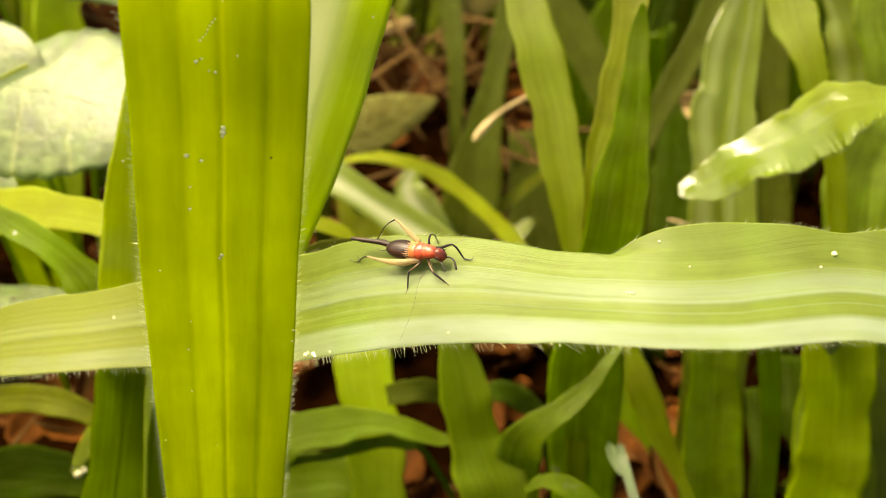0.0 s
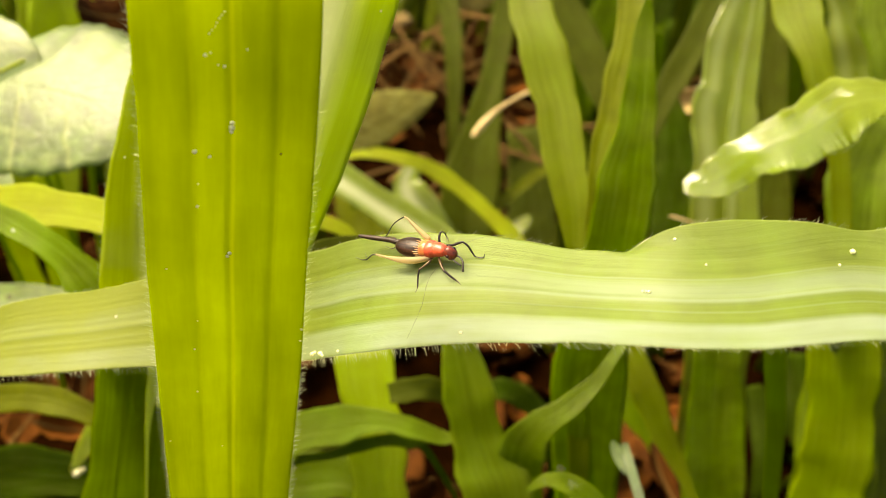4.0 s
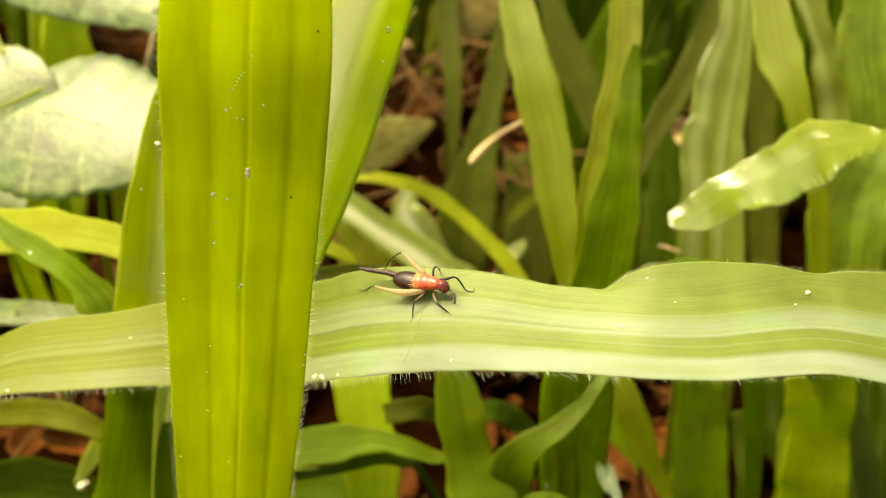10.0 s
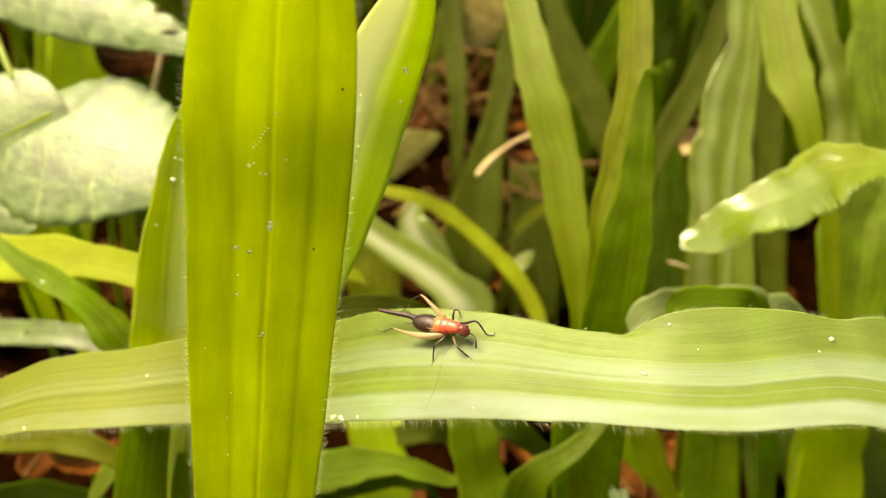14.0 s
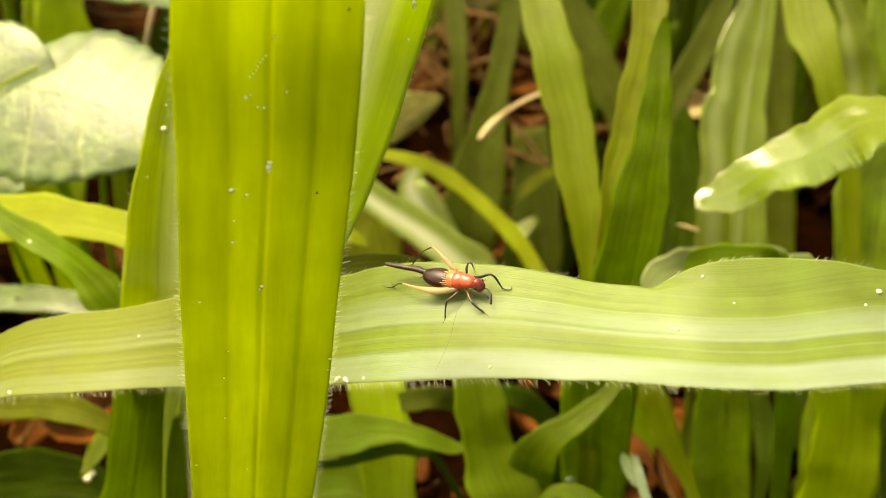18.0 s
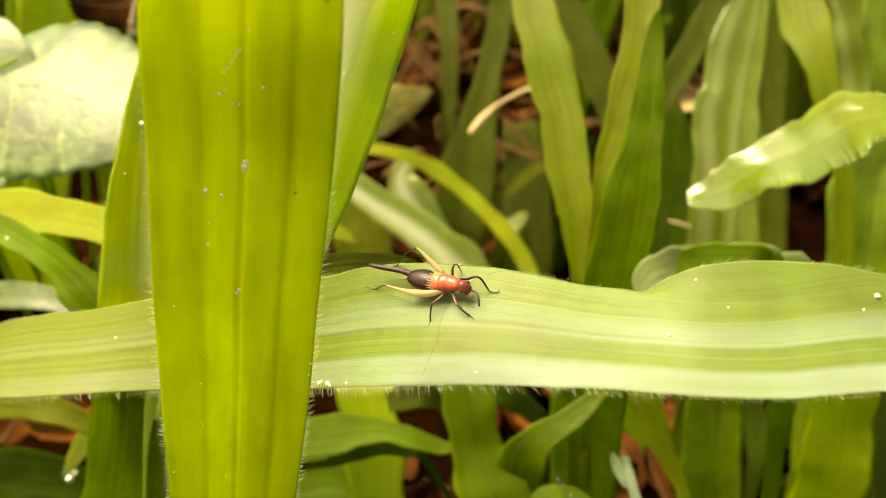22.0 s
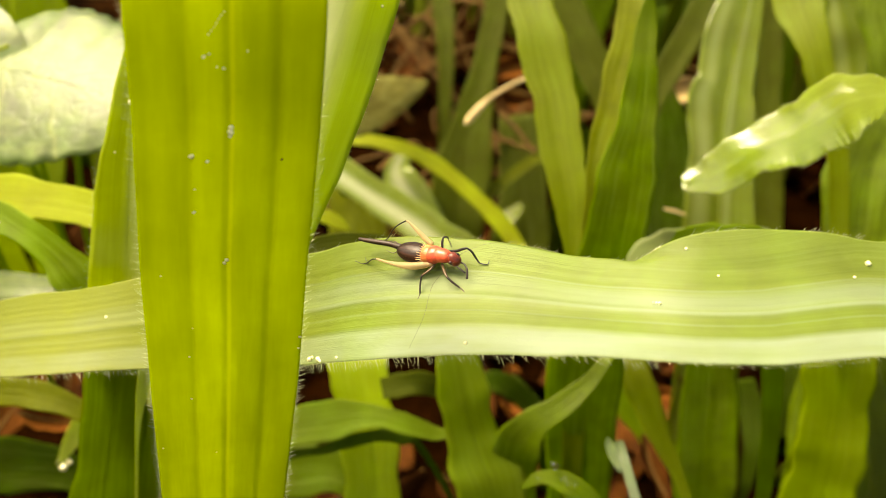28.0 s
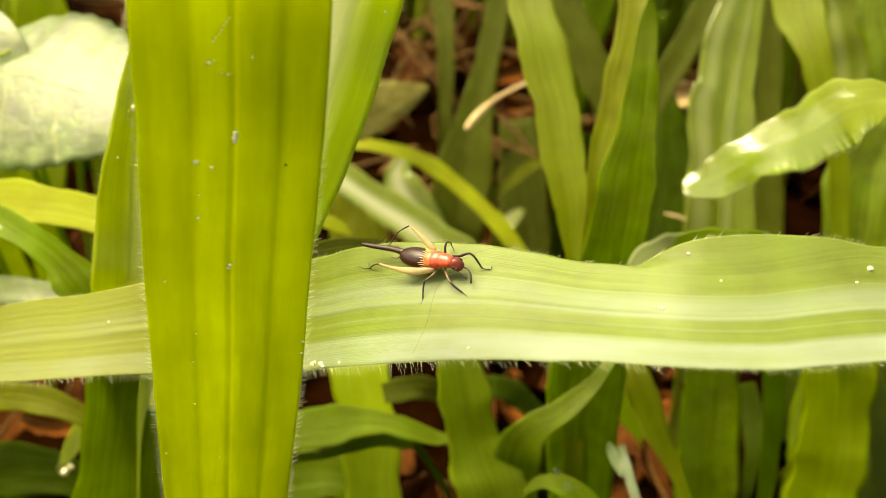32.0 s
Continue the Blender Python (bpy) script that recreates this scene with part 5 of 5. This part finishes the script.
limb("front_tarsus", [(3.18, -1.71, 0.25), (3.52, -1.86, 0.23), (3.88, -2.12, 0.28)], [0.043, 0.037, 0.024], leg_brown, cricket, "")
limb("mid_femur", [(0.58, 0.99, 0.78), (0.49, 1.29, 0.98), (0.51, 1.65, 1.13)], [0.098, 0.098, 0.067], leg_dark, cricket, "")
limb("mid_tibia", [(0.51, 1.65, 1.13), (0.41, 1.97, 0.70), (0.2, 2.18, 0.08), (0.2, 2.14, -0.18)], [0.067, 0.061, 0.055, 0.049], leg_dark, cricket, "")
limb("mid_tarsus", [(0.19, 2.15, -0.2), (0.42, 1.93, -0.2), (0.63, 1.68, -0.18)], [0.037, 0.030, 0.018], leg_brown, cricket, "")
limb("front_femur", [(1.32, 0.78, 0.76), (2.01, 0.84, 0.94), (2.56, 1.0, 1.16), (2.94, 1.09, 1.24)], [0.098, 0.110, 0.098, 0.073], leg_dark, cricket, "")
limb("front_tibia", [(2.94, 1.09, 1.24), (3.21, 1.04, 0.88), (3.45, 0.86, 0.24), (3.68, 0.7, -0.0)], [0.073, 0.085, 0.073, 0.055], leg_dark, cricket, "")
limb("front_tarsus", [(3.67, 0.71, -0.01), (4.08, 0.72, -0.07), (4.33, 0.83, -0.09), (4.31, 1.09, -0.08)], [0.049, 0.043, 0.037, 0.018], leg_dark, cricket, "")
limb("cercus", [(-2.91, 0.0, 0.84), (-3.38, -0.33, 0.71), (-4.17, -0.21, 0.65)], [0.05, 0.035, 0.01], leg_brown, cricket, "")
limb("cercus", [(-3.12, 0.43, 0.89), (-3.8, 0.6, 0.89), (-4.21, 0.43, 0.88)], [0.05, 0.035, 0.01], leg_brown, cricket, "")


# ---- broad-leaved herbs ----
def herb_leaf(label, base, tip, wide, facing, material, nv=70, nu=21, rib=1.0, blemish=()):
    base, tip, facing = np.array(base), np.array(tip), np.array(facing)
    COUNT[0] += 1
    along = tip - base
    size = np.linalg.norm(along)
    t = along / size
    n = facing - (facing @ t) * t
    n = n / np.linalg.norm(n)
    side = np.cross(n, t)
    s = np.linspace(-0.12, 1, nv)
    shape = np.clip(np.sin(math.pi * ((s + 0.12) / 1.125) ** 0.62) ** 0.75, 0.02, 1)
    notch = 1 + 0.045 * np.abs(np.sin(s * 30))
    mid = base + along * s[:, None] + n * (size * 0.10 * (s * (1 - s)))[:, None]
    half = side * (wide / 2 * shape * notch)[:, None]
    ob = new("herb_leaf")
    ob.location = base * MM
    tagged(ob, label, "leaf", "herb leaves")
    me, one, two = strip("blade", mid - base, half, np.tile(n, (nv, 1)), material, 0.25, nu, 0.0, -0.13, (), 0.16, COUNT[0])
    part("blade", me, ob)
    vs, fs = rod([base * 0 + t * size * q + n * (size * 0.10 * q * (1 - q) - 0.02) for q in (0, 0.3, 0.6, 0.95)], [0.13 * rib, 0.09 * rib, 0.05 * rib, 0.03], 8, 20)
    part("midrib", mesh_of("midrib", vs, fs, leaf_yellow if rib > 1 else material, np.zeros((len(vs), 2))), ob, "yellowish rib")
    for q, u in blemish:
        c = t * size * q + side * (wide / 2 * u) + n * (size * 0.10 * q * (1 - q) + 0.15 - 0.13 * u * u * wide / 2)
        vs, fs = rod([c - t * 1.6 - side * 0.5, c, c + t * 1.5 + side * 0.8], [0.1, 0.34, 0.12], 6, 12)
        part("blemish", mesh_of("blemish", vs, fs, dead_leaf), ob, "brown withered mark")
    for q in (0.04, 0.22, 0.42, 0.62):
        for sg in (-1, 1):
            r = wide * 0.36 * (1 - q * 0.75)
            a, c = t * size * q, t * size * min(0.95, q + 0.22) + side * sg * r
            lift = lambda p, f: p + n * (size * 0.10 * ((p @ t) / size) * (1 - (p @ t) / size) - 0.13 * (r * f) ** 2 / (wide / 2) + 0.02)
            vs, fs = rod([lift(a, 0), lift((a + c) / 2 + t * 0.3, 0.5), lift(c, 1)], [0.02, 0.016, 0.008], 5, 10)
            part("side_vein", mesh_of("side_vein", vs, fs, material, np.zeros((len(vs), 2))), ob)
    vs, fs = rod([t * size * 0.02 - n * 0.3, -t * 4 - n * 6 + np.array([0, 4.0, -8]), np.array([2.0, 8, max(-base[2] * 0.5, -40)]), np.array([4.0, 10, -base[2] - 4])], [0.5, 0.55, 0.6, 0.7], 7, 20)
    part("leaf_stalk", mesh_of("leaf_stalk", vs, fs, leaf_shade, np.zeros((len(vs), 2))), ob)
    return ob


herb_leaf("rounded pale green herb leaf with a scalloped edge", (-69.7, 130.0, 100.7), (-37.2, 117.4, 97.4), 29.0, (0.27, -0.65, 0.71), leaf_herb)
herb_leaf("pale green herb leaf with a yellow rib", (-66.8, 131.9, 103.2), (-84.9, 126.9, 94.5), 23.0, (0.28, -0.60, 0.75), leaf_herb, rib=2.4)
herb_leaf("large pale herb leaf with brown blemishes", (-91.6, 170.4, 120.0), (-45.2, 153.2, 108.0), 17.0, (0.33, -0.78, 0.54), leaf_herb, blemish=((0.82, 0.1), (0.74, 0.55), (0.78, -0.5)))
herb_leaf("small rounded herb leaf", (-87.0, 141.0, 81.5), (-76.7, 137.5, 79.1), 9.2, (0.44, -0.74, 0.50), leaf_herb)
herb_leaf("dull greyish herb leaf in the shade", (-26.7, 214.4, 61.8), (-1.6, 226.4, 67.3), 15.6, (0.05, -0.75, 0.66), leaf_dull)
herb_leaf("withered tan herb leaf above the litter", (19.5, 308.9, 82.0), (1.2, 312.7, 89.2), 24.4, (-0.03, -0.93, 0.35), leaf_tan)


# ---- litter: stalks, dead leaves ----
def twig(label, points, radii, material, name="dry_stalk"):
    p = np.array(points)
    ob = new(name)
    ob.location = p[-1] * MM
    tagged(ob, label, "stalk", "dry stalks")
    vs, fs = rod(p - p[-1], radii, 7, 6 * len(p))
    part("stalk", mesh_of("stalk", vs, fs, material), ob)
    c, d = p[0] - p[-1], unit(p[0] - p[1])
    vs, fs = rod([c, c + d * radii[0] * 1.6], [radii[0] * 1.05, radii[0] * 0.6], 7, 6)
    part("stalk_end", mesh_of("stalk_end", vs, fs, material), ob)
    return ob


twig("pale dry stalk with a swollen end", [(9.3, 210.2, 62.5), (11.1, 211.2, 64.4), (15.2, 212.6, 68.0), (21.1, 213.8, 71.3), (30.7, 214.6, 75.1)], [0.95, 1.05, 0.5, 0.45, 0.65], straw_pale)
twig("pale stalk of a herb leaf", [(-81.2, 146.7, 114.0), (-77.6, 141.5, 110.5), (-74.7, 137.6, 107.2)], [0.6, 0.55, 0.5], leaf_light)
twig("thin tan stalk behind the herb leaf", [(-59.9, 170.4, 103.6), (-61.3, 168.6, 98.4), (-62.9, 168.3, 93.6)], [0.5, 0.55, 0.6], straw_pale)
twig("dry brown stem in the litter", [(21.5, 248.8, 49.8), (26.4, 242.5, 46.5), (30.8, 236.6, 41.8)], [0.8, 0.7, 0.6], dead_stem)
twig("dry brown stem in the litter", [(17.1, 246.3, 45.1), (25.5, 240.6, 43.0), (31.3, 237.4, 43.3)], [0.7, 0.6, 0.6], dead_stem)
twig("dry brown stem in the litter", [(-32.2, 321.9, 42.6), (-5.4, 330.4, 58.4), (17.0, 336.7, 70.2)], [0.9, 0.8, 0.7], dead_stem)
twig("dry brown stem in the litter", [(-11.0, 298.4, 62.2), (1.2, 292.7, 51.4), (11.4, 285.0, 37.1)], [0.9, 0.8, 0.7], dead_stem)
twig("dry brown stem in the litter", [(-20.4, 325.4, 70.4), (-9.4, 311.3, 54.6), (3.4, 299.5, 42.9)], [0.9, 0.8, 0.7], dead_stem)
twig("dry brown stem in the litter", [(17.6, 256.5, 47.4), (21.1, 248.7, 36.8), (29.9, 244.3, 32.8)], [0.7, 0.6, 0.6], dead_stem)
twig("short pale straw lying behind the leaf", [(45.6, 151.1, 66.3), (47.2, 150.9, 66.0), (49.7, 150.5, 65.3)], [0.2, 0.32, 0.25], straw_pale)
rnd = random.Random(11)
for k in range(90):
    y = rnd.uniform(215, 430)
    x = rnd.uniform(-0.22, 0.34) * y
    z = max(0, ground_height(x, y)) + rnd.uniform(2, 34)
    a, long = rnd.uniform(0, 6.28), rnd.uniform(18, 60)
    d = np.array([math.cos(a), 0.5 * math.sin(a), rnd.uniform(-0.7, 0.7)]) * long / 2
    c = np.array([x, y, z])
    bow = np.array([rnd.uniform(-5, 5), rnd.uniform(-5, 5), rnd.uniform(0, 7)])
    r = rnd.uniform(0.3, 0.8)
    twig("dry bent stalk lying in the leaf litter", [c - d, c + bow, c + d - np.array([0, 0, rnd.uniform(0, 10)])], [r, r * 0.9, r * 0.6], rnd.choice([dead_stem, dead_stem, dead_stem, dead_leaf]))


def dead_leaf_shape(seed, stuff_of):
    """A dry leaf, curled lengthwise and across."""
    r = random.Random(seed)
    n, m = 14, 9
    long, wide, curl, roll = 1.0, r.uniform(0.35, 0.6), r.uniform(0.3, 1.2), r.uniform(-0.4, 0.9)
    s = np.linspace(0, 1, n)
    w = wide / 2 * np.sqrt(np.clip(1 - (2 * s - 1) ** 2, 0.01, 1)) ** 0.8
    mid = np.stack([s * long - 0.5, 0 * s, 0.25 * curl * (2 * s - 1) ** 2], 1) * 20
    half = np.stack([0 * s, w, 0 * s], 1) * 20
    up = np.tile([0.0, 0, 1], (n, 1))
    me, *_ = strip("leaf_sheet", mid, half, up, stuff_of, 0.25, m, 0.2, roll, (), 0.8, seed)
    vs, fs = rod(mid[::3] + np.array([0, 0, 0.15]), [0.35, 0.3, 0.25, 0.2, 0.1], 5, 14)
    return me, mesh_of("rib", vs, fs, dead_stem)


shapes = [dead_leaf_shape(s, dead_leaf) for s in range(6)] + [dead_leaf_shape(s, dead_tan) for s in (7, 9)] + [dead_leaf_shape(s, dead_orange) for s in (1, 3)]
for k in range(290):
    y = rnd.uniform(90, 400)
    x = rnd.uniform(-0.7, 0.7) * y
    if y < 190 and rnd.random() < 0.6:
        continue
    ob = new("dead_leaf")
    size = rnd.uniform(0.6, 1.6)
    ob.matrix_world = pose(x * MM, y * MM, (ground_height(x, y) + rnd.uniform(0.5, 5)) * MM, rnd.uniform(-50, 50), rnd.uniform(-50, 50), rnd.uniform(0, 360))
    tagged(ob, "curled brown dead leaf in the litter", "dead leaf", "dead leaves")
    sheet, ribm = rnd.choice(shapes[:6] + shapes[8:]) if y > 215 else rnd.choice(shapes[:6])
    part("leaf_sheet", sheet, ob)
    part("rib", ribm, ob)

for k in range(24):
    y = rnd.uniform(118, 225)
    x = rnd.uniform(-0.32, 0.45) * y
    ob = new("dead_leaf")
    ob.matrix_world = pose(x * MM, y * MM, (ground_height(x, y) + rnd.uniform(2, 9)) * MM, rnd.uniform(5, 50), rnd.uniform(-30, 30), rnd.uniform(0, 360))
    pick = rnd.choice((8, 5, 2, 4))
    tagged(ob, "curled orange brown dead leaf on the soil" if pick > 7 else "curled brown dead leaf on the soil", "dead leaf", "dead leaves")
    part("leaf_sheet", shapes[pick][0], ob)
    part("rib", shapes[pick][1], ob)

for at, turn, size in (((-71.5, 132.2, 27.5), (25, 10, 20), 8), ((-90.8, 145.7, 20.0), (35, -10, 80), 9), ((-86.3, 220.5, 90.1), (60, 10, 40), 2), ((-94.2, 225.5, 84.4), (65, 0, 110), 8), ((57.7, 152.1, 21.3), (40, 10, 50), 2), ((84.0, 176.2, 13.4), (35, 0, 120), 4), ((8.2, 324.4, 72.8), (62, 10, 20), 6), ((23.4, 277.3, 54.5), (55, 0, 30), 8), ((14.8, 341.9, 80.1), (70, 0, 80), 7), ((-18.8, 331.4, 60.4), (60, 20, 140), 6), ((46.0, 295.5, 56.8), (60, 10, 70), 1), ((68.8, 240.3, 59.5), (50, 0, 20), 6)
                       ):
    ob = new("dead_leaf")
    ob.matrix_world = pose(at[0] * MM, at[1] * MM, at[2] * MM, *turn)
    tagged(ob, "dry tan leaf lying in the leaf litter" if size in (6, 7) else "curled orange brown dead leaf between the grass blades", "dead leaf", "dead leaves")
    part("leaf_sheet", shapes[size][0], ob)
    part("rib", shapes[size][1], ob)


# ---- more grass, blade by blade, then the far grass ----
def random_blade(r, x, y, tall, wide, lean=0.35):
    a = r.uniform(0, 6.28)
    dx, dy = math.cos(a) * tall * lean * r.random(), math.sin(a) * tall * lean * r.random()
    z = ground_height(x, y)
    pts = [(x + dx, y + dy, z + tall * r.uniform(0.82, 1)), (x + dx * 0.75, y + dy * 0.75, z + tall * 0.85), (x + dx * 0.45, y + dy * 0.45, z + tall * 0.6), (x + dx * 0.2, y + dy * 0.2, z + tall * 0.3), (x, y, z - 2)]
    return pts, [wide * 0.12, wide * 0.6, wide, wide * 0.9, wide * 0.6], (r.uniform(-0.5, 0.5), -0.9, r.uniform(0, 0.4))


rnd = random.Random(5)
for k in range(110):
    y = rnd.uniform(235, 420)
    q = rnd.choice([rnd.uniform(-0.60, -0.16), rnd.uniform(0.12, 0.62), rnd.uniform(0.14, 0.62)])
    tall = rnd.uniform(45, 110) * (0.75 if q < 0 else 1)
    pts, ws, face = random_blade(rnd, q * y, y, tall, rnd.uniform(6, 12))
    grass("grass blade among the litter behind", pts, ws, face, rnd.choice([leaf_shade, leaf_dark, leaf_dark, leaf_olive, leaf_olive]), ribs=((0.0, 0.2),), nu=7, nv=18)


def far_grass():
    r = random.Random(9)
    verts, faces, uvs, k = [], [], [], 0
    for i in range(13000):
        if i < 1500:
            y = r.uniform(430, 1500)
            x = r.uniform(-0.75, 0.75) * y
            tall = r.uniform(50, 120) * (0.6 if -0.12 < x / y < 0.10 and y < 560 else 1)
        else:
            # Unseen grass beside and behind the eye, added to block low skylight
            a, d = r.uniform(0, 6.28), 75 + 1700 * r.random() ** 2.2
            x, y = d * math.cos(a), d * math.sin(a)
            if (y > -40 and abs(x) < 0.62 * y + 80) or math.hypot(x, y) < 80:
                continue
            tall = r.uniform(80, 170) if y > -20 else r.uniform(35, 85)
        pts, ws, face = random_blade(r, x, y, tall, r.uniform(6, 13), 0.2 if math.hypot(x, y) < 260 else 0.6)
        mid, wide = spline(pts, 8), spline(ws, 8)[:, 0]
        t = unit(np.gradient(mid, axis=0))
        f = np.array(face)
        n = unit(f - (t @ f)[:, None] * t)
        side = np.cross(n, t) * wide[:, None] / 2
        rows = np.stack([mid - side + n * wide[:, None] * 0.08, mid, mid + side + n * wide[:, None] * 0.08, mid - n * 0.2], 1)
        verts.append(rows.reshape(-1, 3) * MM)
        run = np.linspace(0, tall, 8)
        uvs.append(np.stack([np.tile([-1, 0, 1, 0], 8), np.repeat(run, 4)], 1))
        o = k + np.arange(7)[:, None] * 4
        faces += [o + [0, 1, 5, 4], o + [1, 2, 6, 5], o + [2, 3, 7, 6], o + [3, 0, 4, 7]]
        k += 32
    ob = new("far_grass", mesh_of("far_grass", np.concatenate(verts), np.concatenate(faces), leaf_far, np.concatenate(uvs)))
    tagged(ob, "dense green grass behind, with unseen grass added all around", "grass", kind="stuff")


far_grass()

# ---- specks and water ----
speck_dark = leg_brown
GRAINS = {}


def speck(at, r, material):
    """A small rough grain; its mesh is shared by all of one colour."""
    key = material.name
    if key not in GRAINS:
        bm = bmesh.new()
        bmesh.ops.create_icosphere(bm, subdivisions=2, radius=MM)
        for v in bm.verts:
            v.co *= 1 + 0.25 * noise.noise(v.co * 1400)
        me = bpy.data.meshes.new("speck")
        bm.to_mesh(me)
        bm.free()
        me.materials.append(material)
        GRAINS[key] = me
    ob = new("speck", GRAINS[key])
    ob.location = Vector(at) * MM
    ob.scale = (r, r, r)
    ob.rotation_euler = (at[0], at[1], at[2])
    tagged(ob, "tiny pale grain stuck to the leaf" if material is speck_white else "tiny dark spot on the leaf", "speck", "specks on the leaves")


speck((-14.29, 51.54, 121.52), 0.184, speck_white)
speck((-14.36, 51.57, 121.19), 0.222, speck_white)
speck((-14.43, 51.59, 120.90), 0.148, speck_white)
speck((-16.76, 50.93, 119.83), 0.187, speck_white)
speck((-15.99, 51.43, 119.27), 0.151, speck_white)
speck((-16.96, 51.25, 117.44), 0.096, speck_white)
speck((-17.27, 51.45, 115.72), 0.137, speck_white)
speck((-15.97, 52.95, 111.35), 0.165, speck_white)
speck((-16.16, 53.00, 111.07), 0.145, speck_white)
speck((-15.26, 50.92, 126.04), 0.142, speck_white)
speck((-14.96, 51.04, 126.17), 0.089, speck_white)
speck((-14.30, 51.41, 125.22), 0.126, speck_white)
speck((-14.64, 51.24, 125.35), 0.090, speck_white)
speck((-13.24, 51.08, 129.70), 0.104, speck_white)
speck((-20.48, 54.59, 97.86), 0.120, speck_white)
speck((-19.85, 53.74, 102.54), 0.114, speck_white)
speck((-13.85, 51.23, 128.56), 0.077, speck_white)
speck((-14.05, 51.23, 128.36), 0.084, speck_white)
speck((-14.22, 51.19, 128.16), 0.077, speck_white)
speck((-14.37, 51.15, 127.93), 0.084, speck_white)
speck((-14.49, 51.12, 127.70), 0.070, speck_white)
speck((-14.70, 51.05, 127.51), 0.078, speck_white)
speck((-14.87, 50.99, 127.32), 0.092, speck_white)
speck((-12.84, 51.64, 126.20), 0.089, speck_white)
speck((-5.55, 72.56, 127.07), 0.219, speck_white)
speck((-5.50, 72.68, 126.72), 0.195, speck_white)
speck((-6.05, 72.96, 123.87), 0.124, speck_white)
speck((-30.68, 80.68, 112.64), 0.328, speck_white)
speck((-30.37, 81.38, 114.86), 0.131, speck_white)
speck((-32.67, 79.30, 107.98), 0.133, speck_white)
speck((27.38, 51.30, 112.31), 0.186, speck_white)
# Two larger white beads, added to give the wet leaf tip its glint
speck((-61.34, 105.92, 40.82), 0.637, speck_white)
speck((-65.04, 114.68, 33.49), 0.456, speck_white)
speck((13.16, 50.25, 109.77), 0.103, speck_white)
speck((13.35, 50.12, 109.82), 0.123, speck_white)
speck((12.96, 50.39, 109.72), 0.090, speck_white)
speck((-12.10, 60.39, 97.29), 0.201, speck_white)
speck((-11.87, 60.30, 97.55), 0.150, speck_white)
speck((-11.24, 59.45, 98.05), 0.198, speck_white)
speck((-11.04, 59.10, 98.09), 0.128, speck_white)
speck((-11.75, 54.75, 103.68), 0.134, speck_white)
speck((-11.96, 54.92, 102.51), 0.118, speck_white)
speck((-9.47, 57.57, 99.61), 0.119, speck_white)
speck((0.41, 50.26, 106.37), 0.123, speck_white)
speck((-56.65, 98.40, 90.01), 0.206, speck_white)
speck((-32.55, 69.54, 95.29), 0.148, speck_white)
speck((-45.31, 67.16, 90.14), 0.158, speck_white)
speck((-20.22, 51.82, 110.70), 0.099, speck_white)
speck((-19.08, 53.16, 105.51), 0.097, speck_white)
speck((-23.73, 55.28, 92.08), 0.103, speck_white)
speck((-19.94, 56.76, 90.27), 0.105, speck_white)
speck((26.25, 50.50, 111.70), 0.096, speck_white)
speck((15.61, 53.38, 112.20), 0.106, speck_white)
speck((17.37, 51.21, 111.34), 0.084, speck_white)
speck((-11.38, 51.55, 119.40), 0.09, speck_dark)
speck((-8.65, 50.25, 131.55), 0.09, speck_dark)
speck((-88.93, 147.22, 50.0), 0.5, speck_dark)


def drop(at, r, flat=1.0):
    """A water drop, or a flat film of water that looks up and to the front."""
    bm = bmesh.new()
    bmesh.ops.create_uvsphere(bm, u_segments=20, v_segments=12, radius=r * MM)
    for v in bm.verts:
        v.co.z *= 1.0 + (0.25 if v.co.z < 0 else 0.0)
    me = bpy.data.meshes.new("water_drop")
    bm.to_mesh(me)
    bm.free()
    me.polygons.foreach_set("use_smooth", [True] * len(me.polygons))
    me.materials.append(water_clear)
    ob = new("water_drop", me)
    ob.location = Vector(at) * MM
    ob.scale.z = flat
    ob.rotation_euler.x = 0.0 if flat == 1.0 else radians(48)
    tagged(ob, "clear water drop on a wet leaf", "water drop", "water drops")


drop((-62.0, 106.5, 41.2), 0.75)
drop((16.1, 90.0, 56.6), 0.55)
drop((17.5, 88.2, 55.4), 0.6)
drop((18.8, 87.7, 55.3), 0.4)
drop((13.8, 89.5, 54.8), 0.35)



def motions():
    walk(cricket, [(0.0, CRICKET), (32.0, CRICKET)])
    # the palps feel about: spread, then drawn together again
    here = [p.matrix_basis.copy() for p in cricket_palps]
    spread = ((0, 0), (1.5, 0.2), (2.5, 1), (6, 0.9), (7, 0.6), (8, 0.1), (9.4, 0), (10, 0.9), (11, 0.6), (12.5, 1), (14, 0.8), (15.3, 0.1),
              (18, 1), (19, 0.8), (20.5, 1), (21.5, 0.6), (23, 0.8), (25, 0.1), (28, 1), (29.5, 0.6), (31, 0.9), (32, 0.8))
    walk(cricket_palps[0], [(t, here[0] @ pose(0, 0, 0, 0, 0, -13 * k)) for t, k in spread])
    walk(cricket_palps[1], [(t, here[1] @ pose(0, 0, 0, 0, 0, 26 * k)) for t, k in spread])
    # the head nods a little with them
    head = cricket_head.matrix_basis.copy()
    walk(cricket_head, [(t, head @ pose(0, 0, 0, 0, 2.0 * k, -3.0 * k)) for t, k in spread])


motions()
